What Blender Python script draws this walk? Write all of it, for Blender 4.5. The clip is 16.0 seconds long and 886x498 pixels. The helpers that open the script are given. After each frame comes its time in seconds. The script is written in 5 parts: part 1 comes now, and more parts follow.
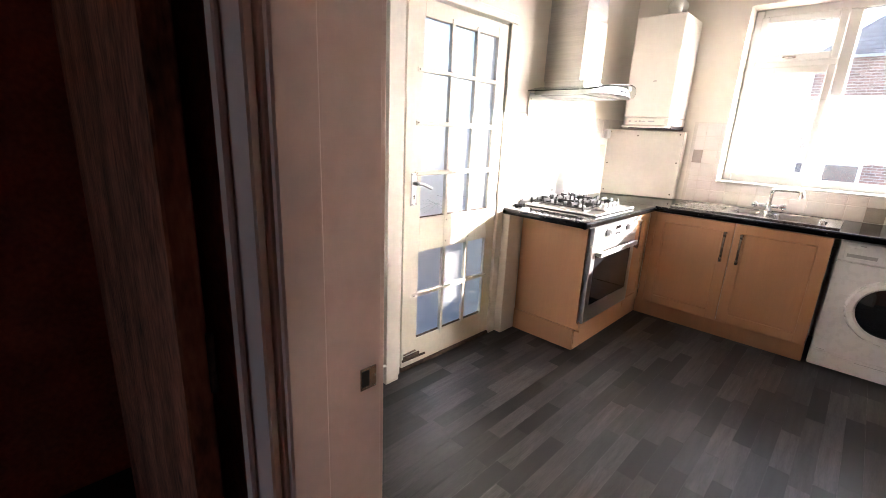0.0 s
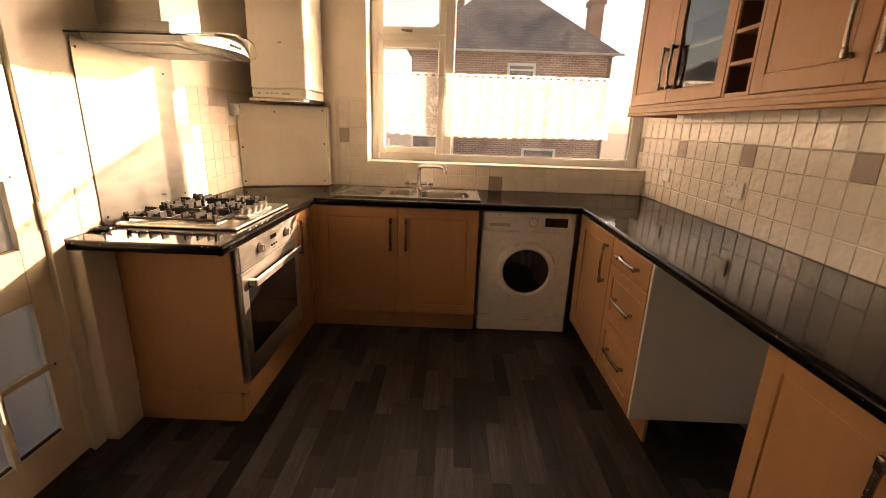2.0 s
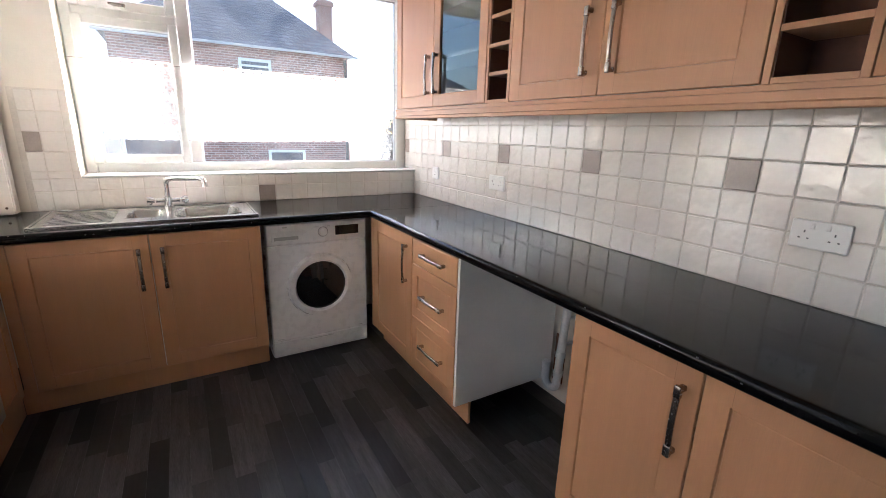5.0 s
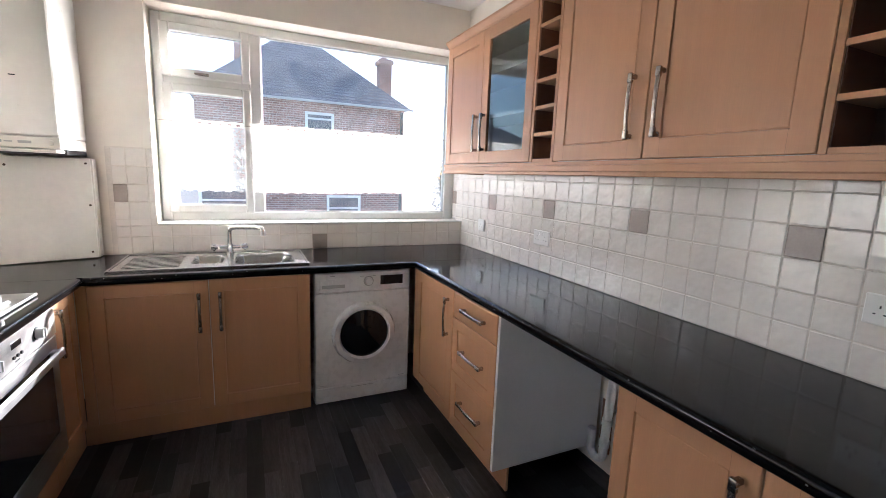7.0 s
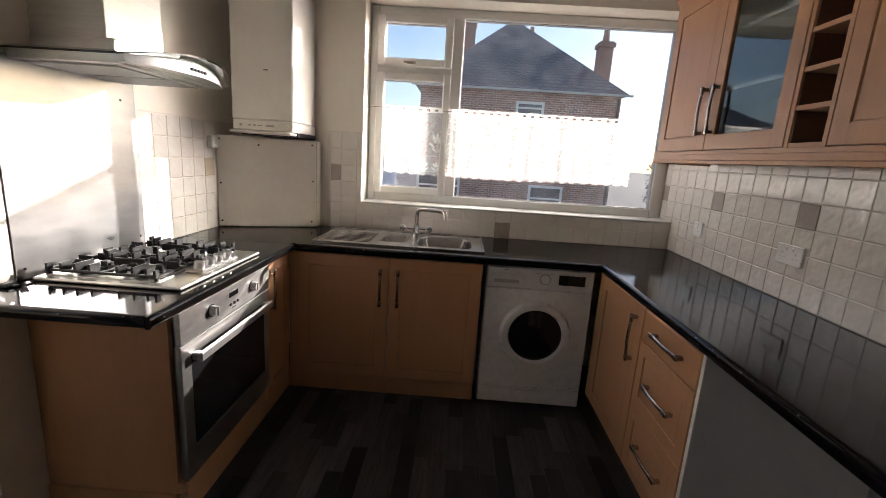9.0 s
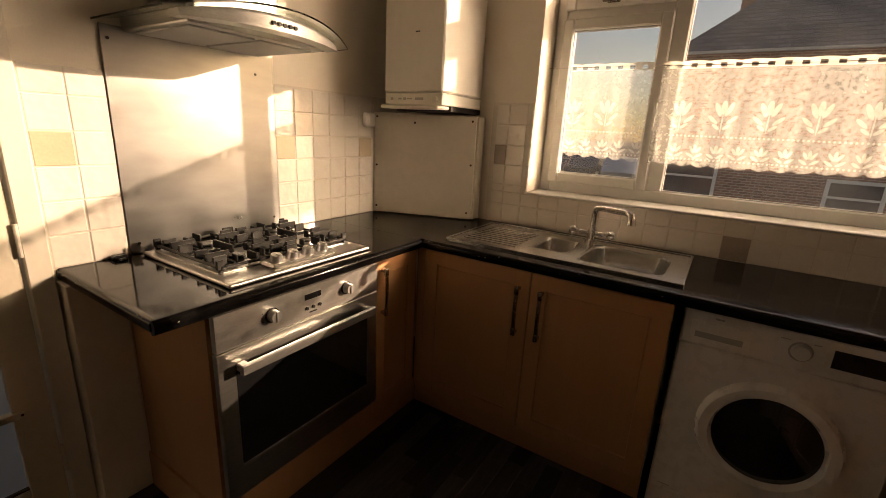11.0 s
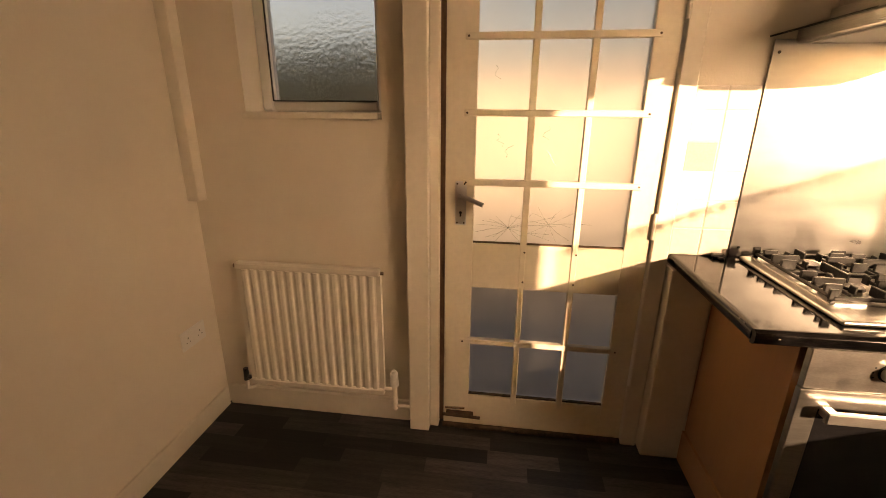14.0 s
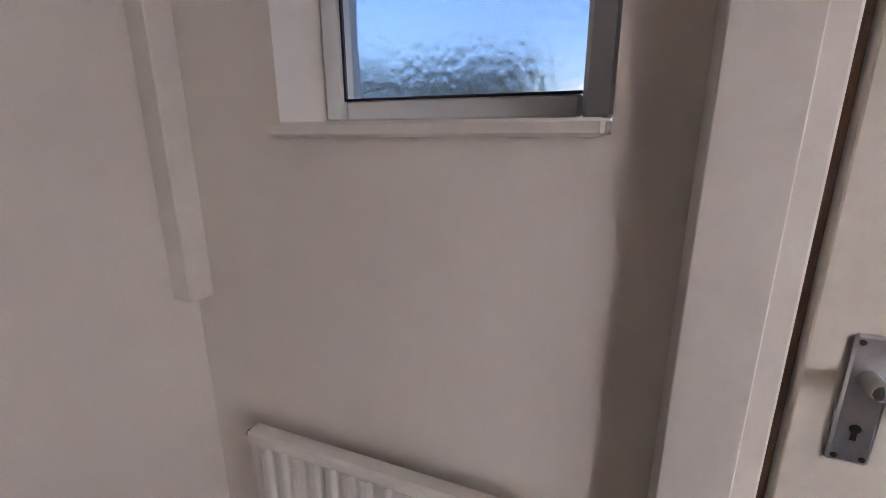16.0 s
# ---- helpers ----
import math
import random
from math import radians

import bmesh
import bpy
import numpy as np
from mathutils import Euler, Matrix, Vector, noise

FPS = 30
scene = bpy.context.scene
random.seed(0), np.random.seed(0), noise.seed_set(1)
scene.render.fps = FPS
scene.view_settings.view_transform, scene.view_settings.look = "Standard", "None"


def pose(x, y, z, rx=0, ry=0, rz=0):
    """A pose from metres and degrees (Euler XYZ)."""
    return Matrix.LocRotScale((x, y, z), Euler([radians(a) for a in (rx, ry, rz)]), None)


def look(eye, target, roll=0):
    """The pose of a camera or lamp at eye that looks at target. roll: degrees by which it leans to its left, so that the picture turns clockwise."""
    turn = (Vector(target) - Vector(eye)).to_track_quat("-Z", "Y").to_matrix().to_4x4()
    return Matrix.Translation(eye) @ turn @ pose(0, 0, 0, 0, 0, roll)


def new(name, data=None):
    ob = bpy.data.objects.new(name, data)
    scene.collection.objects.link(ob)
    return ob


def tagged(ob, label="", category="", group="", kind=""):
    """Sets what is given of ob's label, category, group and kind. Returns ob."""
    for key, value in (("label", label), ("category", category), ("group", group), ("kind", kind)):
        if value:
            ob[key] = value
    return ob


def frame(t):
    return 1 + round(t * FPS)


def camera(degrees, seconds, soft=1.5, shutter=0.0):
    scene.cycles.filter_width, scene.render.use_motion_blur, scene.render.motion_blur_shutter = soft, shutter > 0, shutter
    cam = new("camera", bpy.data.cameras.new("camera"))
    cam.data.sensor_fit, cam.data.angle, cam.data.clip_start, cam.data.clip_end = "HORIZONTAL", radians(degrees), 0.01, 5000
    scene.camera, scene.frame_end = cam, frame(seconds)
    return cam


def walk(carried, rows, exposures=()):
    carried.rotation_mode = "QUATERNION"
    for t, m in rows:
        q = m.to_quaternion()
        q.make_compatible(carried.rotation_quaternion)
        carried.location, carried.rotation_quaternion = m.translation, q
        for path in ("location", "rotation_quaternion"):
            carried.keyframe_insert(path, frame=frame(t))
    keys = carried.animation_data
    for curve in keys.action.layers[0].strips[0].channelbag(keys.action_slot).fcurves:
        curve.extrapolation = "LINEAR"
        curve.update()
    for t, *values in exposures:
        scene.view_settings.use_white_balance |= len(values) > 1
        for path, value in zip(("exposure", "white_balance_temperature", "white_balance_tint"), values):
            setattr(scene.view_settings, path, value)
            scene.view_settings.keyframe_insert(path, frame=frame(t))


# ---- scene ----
cam = camera(91.2, 16.0, soft=0.8)
PATH = [
    (0, (1.736, -0.388, 1.366), (0.399, 1.005, 0.843), 2.6),
    (0.5, (1.642, -0.2, 1.36), (0.706, 1.486, 0.833), 1.5),
    (1, (1.511, 0.006, 1.373), (1.026, 1.869, 0.833), 2.2),
    (1.5, (1.481, 0.177, 1.362), (1.216, 2.078, 0.801), 2.1),
    (2, (1.476, 0.409, 1.36), (1.449, 2.331, 0.808), 2.0),
    (2.5, (1.44, 0.538, 1.355), (1.878, 2.413, 0.812), 2.9),
    (3, (1.366, 0.599, 1.356), (2.12, 2.371, 0.817), 1.8),
    (3.5, (1.328, 0.605, 1.346), (2.191, 2.328, 0.809), 1.5),
    (4, (1.316, 0.602, 1.344), (2.244, 2.292, 0.809), 1.5),
    (4.5, (1.305, 0.6, 1.346), (2.285, 2.26, 0.811), 1.5),
    (4.7, (1.31, 0.603, 1.353), (2.308, 2.253, 0.824), 1.8),
    (6.8, (1.343, 0.582, 1.42), (2.261, 2.329, 1.093), 2.3),
    (7, (1.346, 0.588, 1.42), (2.163, 2.385, 1.094), 2.1),
    (7.5, (1.377, 0.6, 1.413), (1.957, 2.484, 1.08), 1.8),
    (8, (1.408, 0.601, 1.409), (1.799, 2.53, 1.056), 2.3),
    (8.2, (1.422, 0.61, 1.402), (1.736, 2.551, 1.038), 2.7),
    (10.3, (1.71, 1.303, 1.4), (1.036, 3.12, 0.903), 3.0),
    (10.5, (1.738, 1.37, 1.379), (0.984, 3.152, 0.876), 2.8),
    (11, (1.718, 1.522, 1.374), (0.69, 3.154, 0.845), 3.0),
    (11.5, (1.805, 1.576, 1.384), (0.476, 2.956, 0.81), 3.2),
    (12, (1.931, 1.579, 1.396), (0.448, 2.778, 0.793), 3.3),
    (12.5, (1.994, 1.554, 1.406), (0.372, 2.548, 0.787), 2.1),
    (13, (1.979, 1.509, 1.423), (0.232, 2.259, 0.802), 1.8),
    (13.5, (1.873, 1.399, 1.428), (-0.008, 1.651, 0.797), 1.3),
    (14, (1.696, 1.311, 1.416), (-0.19, 1.056, 0.801), 0.4),
    (14.5, (1.471, 1.17, 1.368), (-0.342, 0.572, 0.774), -0.8),
    (15, (1.193, 1.04, 1.377), (-0.577, 0.308, 0.799), -0.7),
    (15.5, (0.903, 0.894, 1.383), (-0.867, 0.148, 0.824), -0.6),
    (16, (0.642, 0.858, 1.379), (-1.148, 0.129, 0.865), -0.2),
]
# stops, kelvin, tint: the clip's camera drifts between a neutral and a dark warm picture
EXPOSURES = [
    (0.0, 3.45, 5500, 16), (0.5, 2.83, 5100, 12), (1.0, 2.38, 4950, 10), (1.5, 2.18, 5000, 11), (1.75, 2.03, 6300, 15), (2.0, 1.83, 9900, 30), (2.25, 2.18, 6800, 18),
    (2.5, 2.48, 5750, 15), (3.0, 2.80, 5200, 14), (4.7, 2.90, 5200, 14), (6.8, 2.73, 5100, 13), (7.5, 2.41, 5000, 13), (8.2, 2.10, 5000, 13), (10.3, 0.41, 7900, 21), (11.5, 0.68, 9100, 24), (12.5, 1.27, 9500, 27), (13.0, 1.56, 10300, 29), (13.2, 1.64, 9000, 27), (13.5, 1.89, 5900, 16), (13.8, 1.59, 8200, 23),
    (14.0, 1.44, 11600, 31), (14.5, 1.55, 12600, 33), (14.8, 1.75, 6700, 20), (15.0, 1.95, 5500, 18), (15.5, 1.76, 4950, 21), (16.0, 1.75, 5150, 24),
]
walk(cam, [(t, look(eye, target, roll)) for t, eye, target, roll in PATH], EXPOSURES)

# ---- light: a low sun beyond the kitchen window, clear sky ----
SUN_WAY = Vector((-1.135, -1.0, -0.36)).normalized()
world = bpy.data.worlds.new("world")
scene.world = world
world.use_nodes = True
wn = world.node_tree.nodes
sky = wn.new("ShaderNodeTexSky")
sky.sky_type, sky.sun_disc = "NISHITA", False
sky.sun_elevation = math.asin(-SUN_WAY.z)
sky.sun_rotation = math.atan2(-SUN_WAY.x, -SUN_WAY.y)
world.node_tree.links.new(sky.outputs[0], wn["Background"].inputs[0])
wn["Background"].inputs[1].default_value = 0.075
sun = new("sun", bpy.data.lights.new("sun", "SUN"))
sun.data.energy, sun.data.angle, sun.data.color = 5.0, radians(0.5), (1.0, 0.86, 0.68)
sun.matrix_world = look((20, 20, 10), Vector((20, 20, 10)) + SUN_WAY)


# ---- materials ----
def material(name, colour, rough=0.5, metal=0.0, vary=0.08, scale=8.0, bump=0.0, bump_scale=60.0, stretch=(1, 1, 1), dark=None, coat=0.0, island=0.0, obj_random=0.0, stains=0.0, spec=0.5, depth=0.003, ripple=3.0):
    """A surface with two scales of variation, fine relief and, for pieces, a shade of its own."""
    m = bpy.data.materials.new(name)
    m.use_nodes = True
    n, l = m.node_tree.nodes, m.node_tree.links
    b = n["Principled BSDF"]
    b.inputs["Roughness"].default_value, b.inputs["Metallic"].default_value = rough, metal
    b.inputs["Coat Weight"].default_value, b.inputs["Specular IOR Level"].default_value = coat, spec
    b.inputs["Coat Roughness"].default_value = 0.03
    co = n.new("ShaderNodeTexCoord")
    mp = n.new("ShaderNodeMapping")
    mp.inputs["Scale"].default_value = stretch
    l.new(co.outputs["Object"], mp.inputs["Vector"])
    vec = mp.outputs[0]
    if obj_random:
        oi = n.new("ShaderNodeObjectInfo")
        mul = n.new("ShaderNodeVectorMath"); mul.operation = "MULTIPLY_ADD"
        comb = n.new("ShaderNodeCombineXYZ")
        for i in range(3):
            l.new(oi.outputs["Random"], comb.inputs[i])
        mul.inputs[1].default_value = (37, 53, 71)
        l.new(comb.outputs[0], mul.inputs[0]); l.new(vec, mul.inputs[2])
        vec = mul.outputs[0]
    def tex(sc, det=4):
        t = n.new("ShaderNodeTexNoise")
        t.inputs["Scale"].default_value, t.inputs["Detail"].default_value = sc, det
        l.new(vec, t.inputs["Vector"])
        return t.outputs["Fac"]
    big, small = tex(scale), tex(scale * 9, 6)
    mixf = n.new("ShaderNodeMath"); mixf.operation = "MULTIPLY_ADD"
    l.new(small, mixf.inputs[0]); mixf.inputs[1].default_value = 0.5
    half = n.new("ShaderNodeMath"); half.operation = "MULTIPLY"; half.inputs[1].default_value = 0.5
    l.new(big, half.inputs[0]); l.new(half.outputs[0], mixf.inputs[2])
    ramp = n.new("ShaderNodeValToRGB")
    ramp.color_ramp.elements[0].position, ramp.color_ramp.elements[1].position = 0.32, 0.68
    lo = dark or tuple(c * (1 - 2 * vary) for c in colour)
    hi = tuple(min(1, c * (1 + vary)) for c in colour)
    ramp.color_ramp.elements[0].color, ramp.color_ramp.elements[1].color = (*lo, 1), (*hi, 1)
    l.new(mixf.outputs[0], ramp.inputs[0])
    out = ramp.outputs[0]
    if obj_random or island:
        if island:
            src = n.new("ShaderNodeNewGeometry").outputs["Random Per Island"]; amount = island
        else:
            src = oi.outputs["Random"]; amount = obj_random
        rng = n.new("ShaderNodeMapRange")
        rng.inputs["To Min"].default_value, rng.inputs["To Max"].default_value = 1 - amount, 1 + amount
        l.new(src, rng.inputs["Value"])
        hsv = n.new("ShaderNodeHueSaturation")
        l.new(rng.outputs[0], hsv.inputs["Value"]); l.new(out, hsv.inputs["Color"])
        out = hsv.outputs[0]
    if stains:
        st = tex(1.7, 5)
        sr = n.new("ShaderNodeMapRange")
        sr.inputs["From Min"].default_value, sr.inputs["From Max"].default_value = 0.5, 0.75
        sr.inputs["To Min"].default_value, sr.inputs["To Max"].default_value = 1.0, 1 - stains
        l.new(st, sr.inputs["Value"])
        h2 = n.new("ShaderNodeHueSaturation")
        l.new(sr.outputs[0], h2.inputs["Value"]); l.new(out, h2.inputs["Color"])
        out = h2.outputs[0]
    l.new(out, b.inputs["Base Color"])
    rr = n.new("ShaderNodeMapRange")
    rr.inputs["To Min"].default_value, rr.inputs["To Max"].default_value = max(0.02, rough * 0.8), min(1, rough * 1.2)
    l.new(small, rr.inputs["Value"]); l.new(rr.outputs[0], b.inputs["Roughness"])
    if bump:
        bm_ = n.new("ShaderNodeBump")
        bm_.inputs["Strength"].default_value, bm_.inputs["Distance"].default_value = bump, depth
        l.new(tex(bump_scale, ripple), bm_.inputs["Height"])
        l.new(bm_.outputs[0], b.inputs["Normal"])
    return m


def glass(name, rough=0.0, colour=(1, 1, 1), bump=0.0, bump_scale=40.0, ior=1.45, blotch=0.0, film=0.0):
    m = bpy.data.materials.new(name)
    m.use_nodes = True
    n, l = m.node_tree.nodes, m.node_tree.links
    b = n["Principled BSDF"]
    b.inputs["Base Color"].default_value = (*colour, 1)
    b.inputs["Transmission Weight"].default_value, b.inputs["Roughness"].default_value, b.inputs["IOR"].default_value = 1, rough, ior
    co = n.new("ShaderNodeTexCoord")
    if bump:
        t = n.new("ShaderNodeTexVoronoi"); t.inputs["Scale"].default_value = bump_scale
        t.feature = "SMOOTH_F1"
        l.new(co.outputs["Object"], t.inputs["Vector"])
        bm_ = n.new("ShaderNodeBump")
        bm_.inputs["Strength"].default_value, bm_.inputs["Distance"].default_value = bump, 0.004
        l.new(t.outputs["Distance"], bm_.inputs["Height"]); l.new(bm_.outputs[0], b.inputs["Normal"])
    if blotch:
        t = n.new("ShaderNodeTexNoise"); t.inputs["Scale"].default_value = 9
        l.new(co.outputs["Object"], t.inputs["Vector"])
        r = n.new("ShaderNodeMapRange")
        r.inputs["To Min"].default_value, r.inputs["To Max"].default_value = rough - blotch, rough + blotch
        l.new(t.outputs["Fac"], r.inputs["Value"]); l.new(r.outputs[0], b.inputs["Roughness"])
    if film:
        # a thin wiped film of dirt that catches the sun
        dirt = n.new("ShaderNodeBsdfTranslucent"); dirt.inputs[0].default_value = (0.8, 0.82, 0.85, 1)
        mp = n.new("ShaderNodeMapping"); mp.inputs["Scale"].default_value = (2.2, 1, 3.0)
        l.new(co.outputs["Object"], mp.inputs["Vector"])
        t = n.new("ShaderNodeTexNoise"); t.inputs["Scale"].default_value, t.inputs["Distortion"].default_value, t.inputs["Detail"].default_value = 1.6, 1.4, 7
        l.new(mp.outputs[0], t.inputs["Vector"])
        r = n.new("ShaderNodeMapRange")
        r.inputs["From Min"].default_value, r.inputs["From Max"].default_value = 0.35, 0.7
        r.inputs["To Min"].default_value, r.inputs["To Max"].default_value = film * 0.35, film * 1.2
        l.new(t.outputs["Fac"], r.inputs["Value"])
        mx = n.new("ShaderNodeMixShader")
        l.new(r.outputs[0], mx.inputs[0]); l.new(b.outputs[0], mx.inputs[1]); l.new(dirt.outputs[0], mx.inputs[2])
        l.new(mx.outputs[0], n["Material Output"].inputs[0])
    return m


PAINT = material("magnolia_wall_paint", (0.80, 0.74, 0.645), 0.75, vary=0.02, scale=1.5, bump=0.25, bump_scale=130, stains=0.05)
CEIL = material("ceiling_paint", (0.82, 0.80, 0.77), 0.85, vary=0.02, scale=2, bump=0.2, bump_scale=90)
GLOSS = material("aged_white_gloss_paint", (0.78, 0.73, 0.64), 0.4, vary=0.03, scale=4, bump=0.15, bump_scale=40, stains=0.12)
DOORPAINT = material("cream_door_paint", (0.76, 0.70, 0.58), 0.42, vary=0.04, scale=5, bump=0.2, bump_scale=45, stains=0.2)
UPVC = material("white_upvc", (0.70, 0.70, 0.68), 0.3, vary=0.015, scale=5)
BEECH = material("beech_foil", (0.50, 0.265, 0.132), 0.40, vary=0.035, scale=4, stretch=(9, 9, 0.6), bump=0.06, bump_scale=90)
BEECH_H = material("beech_foil_cornice", (0.50, 0.265, 0.132), 0.40, vary=0.035, scale=4, stretch=(9, 0.6, 9), bump=0.06, bump_scale=90)
GROOVE = material("beech_groove", (0.30, 0.16, 0.08), 0.6, vary=0.05)
# dark brown for recesses: their shade is put into the colour
RECESS_SHADE = material("recess_shade_brown", (0.16, 0.07, 0.04), 0.6, vary=0.1)
WORKTOP = material("black_laminate", (0.0055, 0.0050, 0.0052), 0.085, vary=0.4, scale=60, bump=0.012, bump_scale=14, stains=0.2, spec=0.21)
TILE = material("white_glazed_tile", (0.80, 0.755, 0.69), 0.05, vary=0.02, scale=10, bump=0.40, bump_scale=24, obj_random=0.03, depth=0.008, ripple=1.0, spec=0.7, coat=0.7)
TILE_GREY = material("taupe_glazed_tile", (0.40, 0.34, 0.29), 0.22, vary=0.08, scale=14, bump=0.2, bump_scale=14, obj_random=0.08)
TILE_BEIGE = material("beige_glazed_tile", (0.60, 0.50, 0.37), 0.15, vary=0.05, scale=14, bump=0.4, bump_scale=20, obj_random=0.05)
GROUT = material("grout", (0.73, 0.67, 0.59), 0.9, vary=0.06, scale=14, bump=0.3, bump_scale=200, stains=0.2)
STEEL = material("brushed_steel", (0.58, 0.57, 0.55), 0.30, 1.0, vary=0.08, scale=5, stretch=(1, 1, 25), bump=0.04, bump_scale=120)
SPLASH = material("dull_scratched_splashback", (0.36, 0.36, 0.355), 0.30, 1.0, vary=0.08, scale=0.7, stretch=(1, 1, 3.5), stains=0.1)
ALU = material("pale_aluminium", (0.66, 0.66, 0.66), 0.38, 1.0, vary=0.05, scale=20)
STEEL_H = material("scratched_steel_sheet", (0.60, 0.59, 0.57), 0.34, 1.0, vary=0.10, scale=3, stretch=(1, 5, 14), bump=0.06, bump_scale=60, stains=0.2)
NICKEL = material("satin_nickel", (0.42, 0.375, 0.335), 0.26, 1.0, vary=0.06, scale=20)
CHROME = material("chrome", (0.75, 0.75, 0.75), 0.08, 1.0, vary=0.02)
IRON = material("black_iron", (0.02, 0.02, 0.02), 0.45, 0.0, vary=0.3, scale=30, bump=0.3, bump_scale=150)
BLACK = material("black_plastic", (0.015, 0.015, 0.016), 0.3, vary=0.2)
BLACKGLASS = material("black_oven_glass", (0.008, 0.008, 0.009), 0.05, vary=0.1)
WHITEGOODS = material("white_enamel", (0.80, 0.80, 0.79), 0.28, vary=0.015, scale=3)
BOILERWHITE = material("boiler_enamel", (0.78, 0.75, 0.68), 0.3, vary=0.02, scale=3)
GREYPLASTIC = material("grey_plastic", (0.42, 0.42, 0.41), 0.4, vary=0.05)
PIPEGREY = material("grey_waste_pipe", (0.68, 0.68, 0.67), 0.45, vary=0.06)
COPPER = material("copper_pipe", (0.60, 0.30, 0.16), 0.35, 1.0, vary=0.15)
CARCASS = material("white_melamine", (0.76, 0.75, 0.72), 0.4, vary=0.02)
SOCKET = material("white_socket_plastic", (0.80, 0.79, 0.76), 0.3, vary=0.01)
RADPAINT = material("radiator_enamel", (0.80, 0.76, 0.68), 0.35, vary=0.02, scale=5)
# brown that stands for the shadow in the door rebate
REBATE_SHADE = material("rebate_shade_brown", (0.20, 0.115, 0.07), 0.7, vary=0.25, scale=12, stretch=(6, 6, 0.7))
DARKDOOR = material("dark_stained_pine", (0.30, 0.11, 0.06), 0.9, vary=0.45, scale=3, stretch=(3, 3, 0.9), bump=0.2, bump_scale=30, stains=0.7, spec=0.1)
# white gloss of the doorway, the warm reddish light on it mixed into the colour
JAMB = material("gloss_paint_with_warm_light_tint", (0.74, 0.55, 0.47), 0.42, vary=0.04, scale=4, bump=0.2, bump_scale=40, stains=0.15)
RUST = material("rusty_metal", (0.10, 0.06, 0.035), 0.7, 0.3, vary=0.4, scale=40, bump=0.4, bump_scale=90)
HALLPAINT = material("dark_hall_wall", (0.42, 0.14, 0.085), 0.8, vary=0.25, scale=6, bump=0.3, bump_scale=50)
PLANK = material("grey_vinyl_plank", (0.046, 0.042, 0.041), 0.40, vary=0.35, scale=5, stretch=(9, 0.8, 1), bump=0.1, bump_scale=60, obj_random=0.90, spec=0.34)
PLANK_I = material("grey_vinyl_plank_joined", (0.046, 0.042, 0.041), 0.40, vary=0.35, scale=5, stretch=(9, 0.8, 1), bump=0.1, bump_scale=60, island=0.90, spec=0.34)
FLOORBASE = material("floor_screed", (0.045, 0.04, 0.04), 0.7, vary=0.2)
PANE = glass("clear_glass", film=0.02)
FROST = glass("frosted_glass", 0.34, (0.56, 0.575, 0.60), blotch=0.08)
PATTERN = glass("patterned_glass", 0.24, (0.56, 0.60, 0.66), bump=0.42, bump_scale=60)
HOODGLASS = glass("canopy_glass", 0.02, (0.86, 0.95, 0.92))
BRICK = material("red_brick", (0.30, 0.15, 0.11), 0.9, vary=0.15, scale=3, bump=0.4, bump_scale=30, obj_random=0.15)


def courses(name, colour, joint, width, height, gap, rough):
    """Bricks or slates laid in courses on faces that stand along x."""
    m = material(name, colour, rough, vary=0.15, scale=2, bump=0.3, bump_scale=12)
    n, l = m.node_tree.nodes, m.node_tree.links
    b = n["Principled BSDF"]
    base = b.inputs["Base Color"].links[0].from_socket
    co, sep, comb = n.new("ShaderNodeTexCoord"), n.new("ShaderNodeSeparateXYZ"), n.new("ShaderNodeCombineXYZ")
    l.new(co.outputs["Object"], sep.inputs[0]); l.new(sep.outputs[0], comb.inputs[0]); l.new(sep.outputs[2], comb.inputs[1])
    br = n.new("ShaderNodeTexBrick")
    br.inputs["Scale"].default_value, br.inputs["Mortar Size"].default_value = 1.0, gap
    br.inputs["Brick Width"].default_value, br.inputs["Row Height"].default_value = width, height
    br.inputs["Color1"].default_value, br.inputs["Color2"].default_value = (0.7, 0.7, 0.7, 1), (1.25, 1.2, 1.2, 1)
    br.inputs["Mortar"].default_value = (*joint, 1)
    l.new(comb.outputs[0], br.inputs["Vector"])
    mx = n.new("ShaderNodeMix"); mx.data_type, mx.blend_type = "RGBA", "MULTIPLY"
    mx.inputs[0].default_value = 1.0
    l.new(base, mx.inputs[6]); l.new(br.outputs["Color"], mx.inputs[7])
    l.new(mx.outputs[2], b.inputs["Base Color"])
    return m


SLATE = courses("grey_slate_roof", (0.115, 0.125, 0.145), (0.45, 0.45, 0.45), 0.30, 0.14, 0.018, 0.7)
HOUSEBRICK = courses("house_brick", (0.30, 0.155, 0.115), (1.7, 2.4, 2.8), 0.225, 0.075, 0.010, 0.9)
ASPHALT = material("asphalt", (0.055, 0.055, 0.058), 0.9, vary=0.2, scale=1.2, bump=0.4, bump_scale=40)
PAVING = material("concrete_paving", (0.30, 0.29, 0.27), 0.9, vary=0.1, scale=2, bump=0.3, bump_scale=30)


# ---- mesh helpers ----
def part(name, bm, mat, parent=None, label="", smooth=False):
    me = bpy.data.meshes.new(name)
    bmesh.ops.recalc_face_normals(bm, faces=bm.faces)
    bm.to_mesh(me)
    bm.free()
    me.materials.append(mat)
    if smooth:
        for p in me.polygons:
            p.use_smooth = True
        me.set_sharp_from_angle(angle=radians(40))
    ob = new(name, me)
    if parent is not None:
        ob.parent = parent
        if parent.type == "EMPTY":
            ob.matrix_parent_inverse = Matrix.Translation(parent.location).inverted()
    if label:
        ob["label"] = label
    return ob


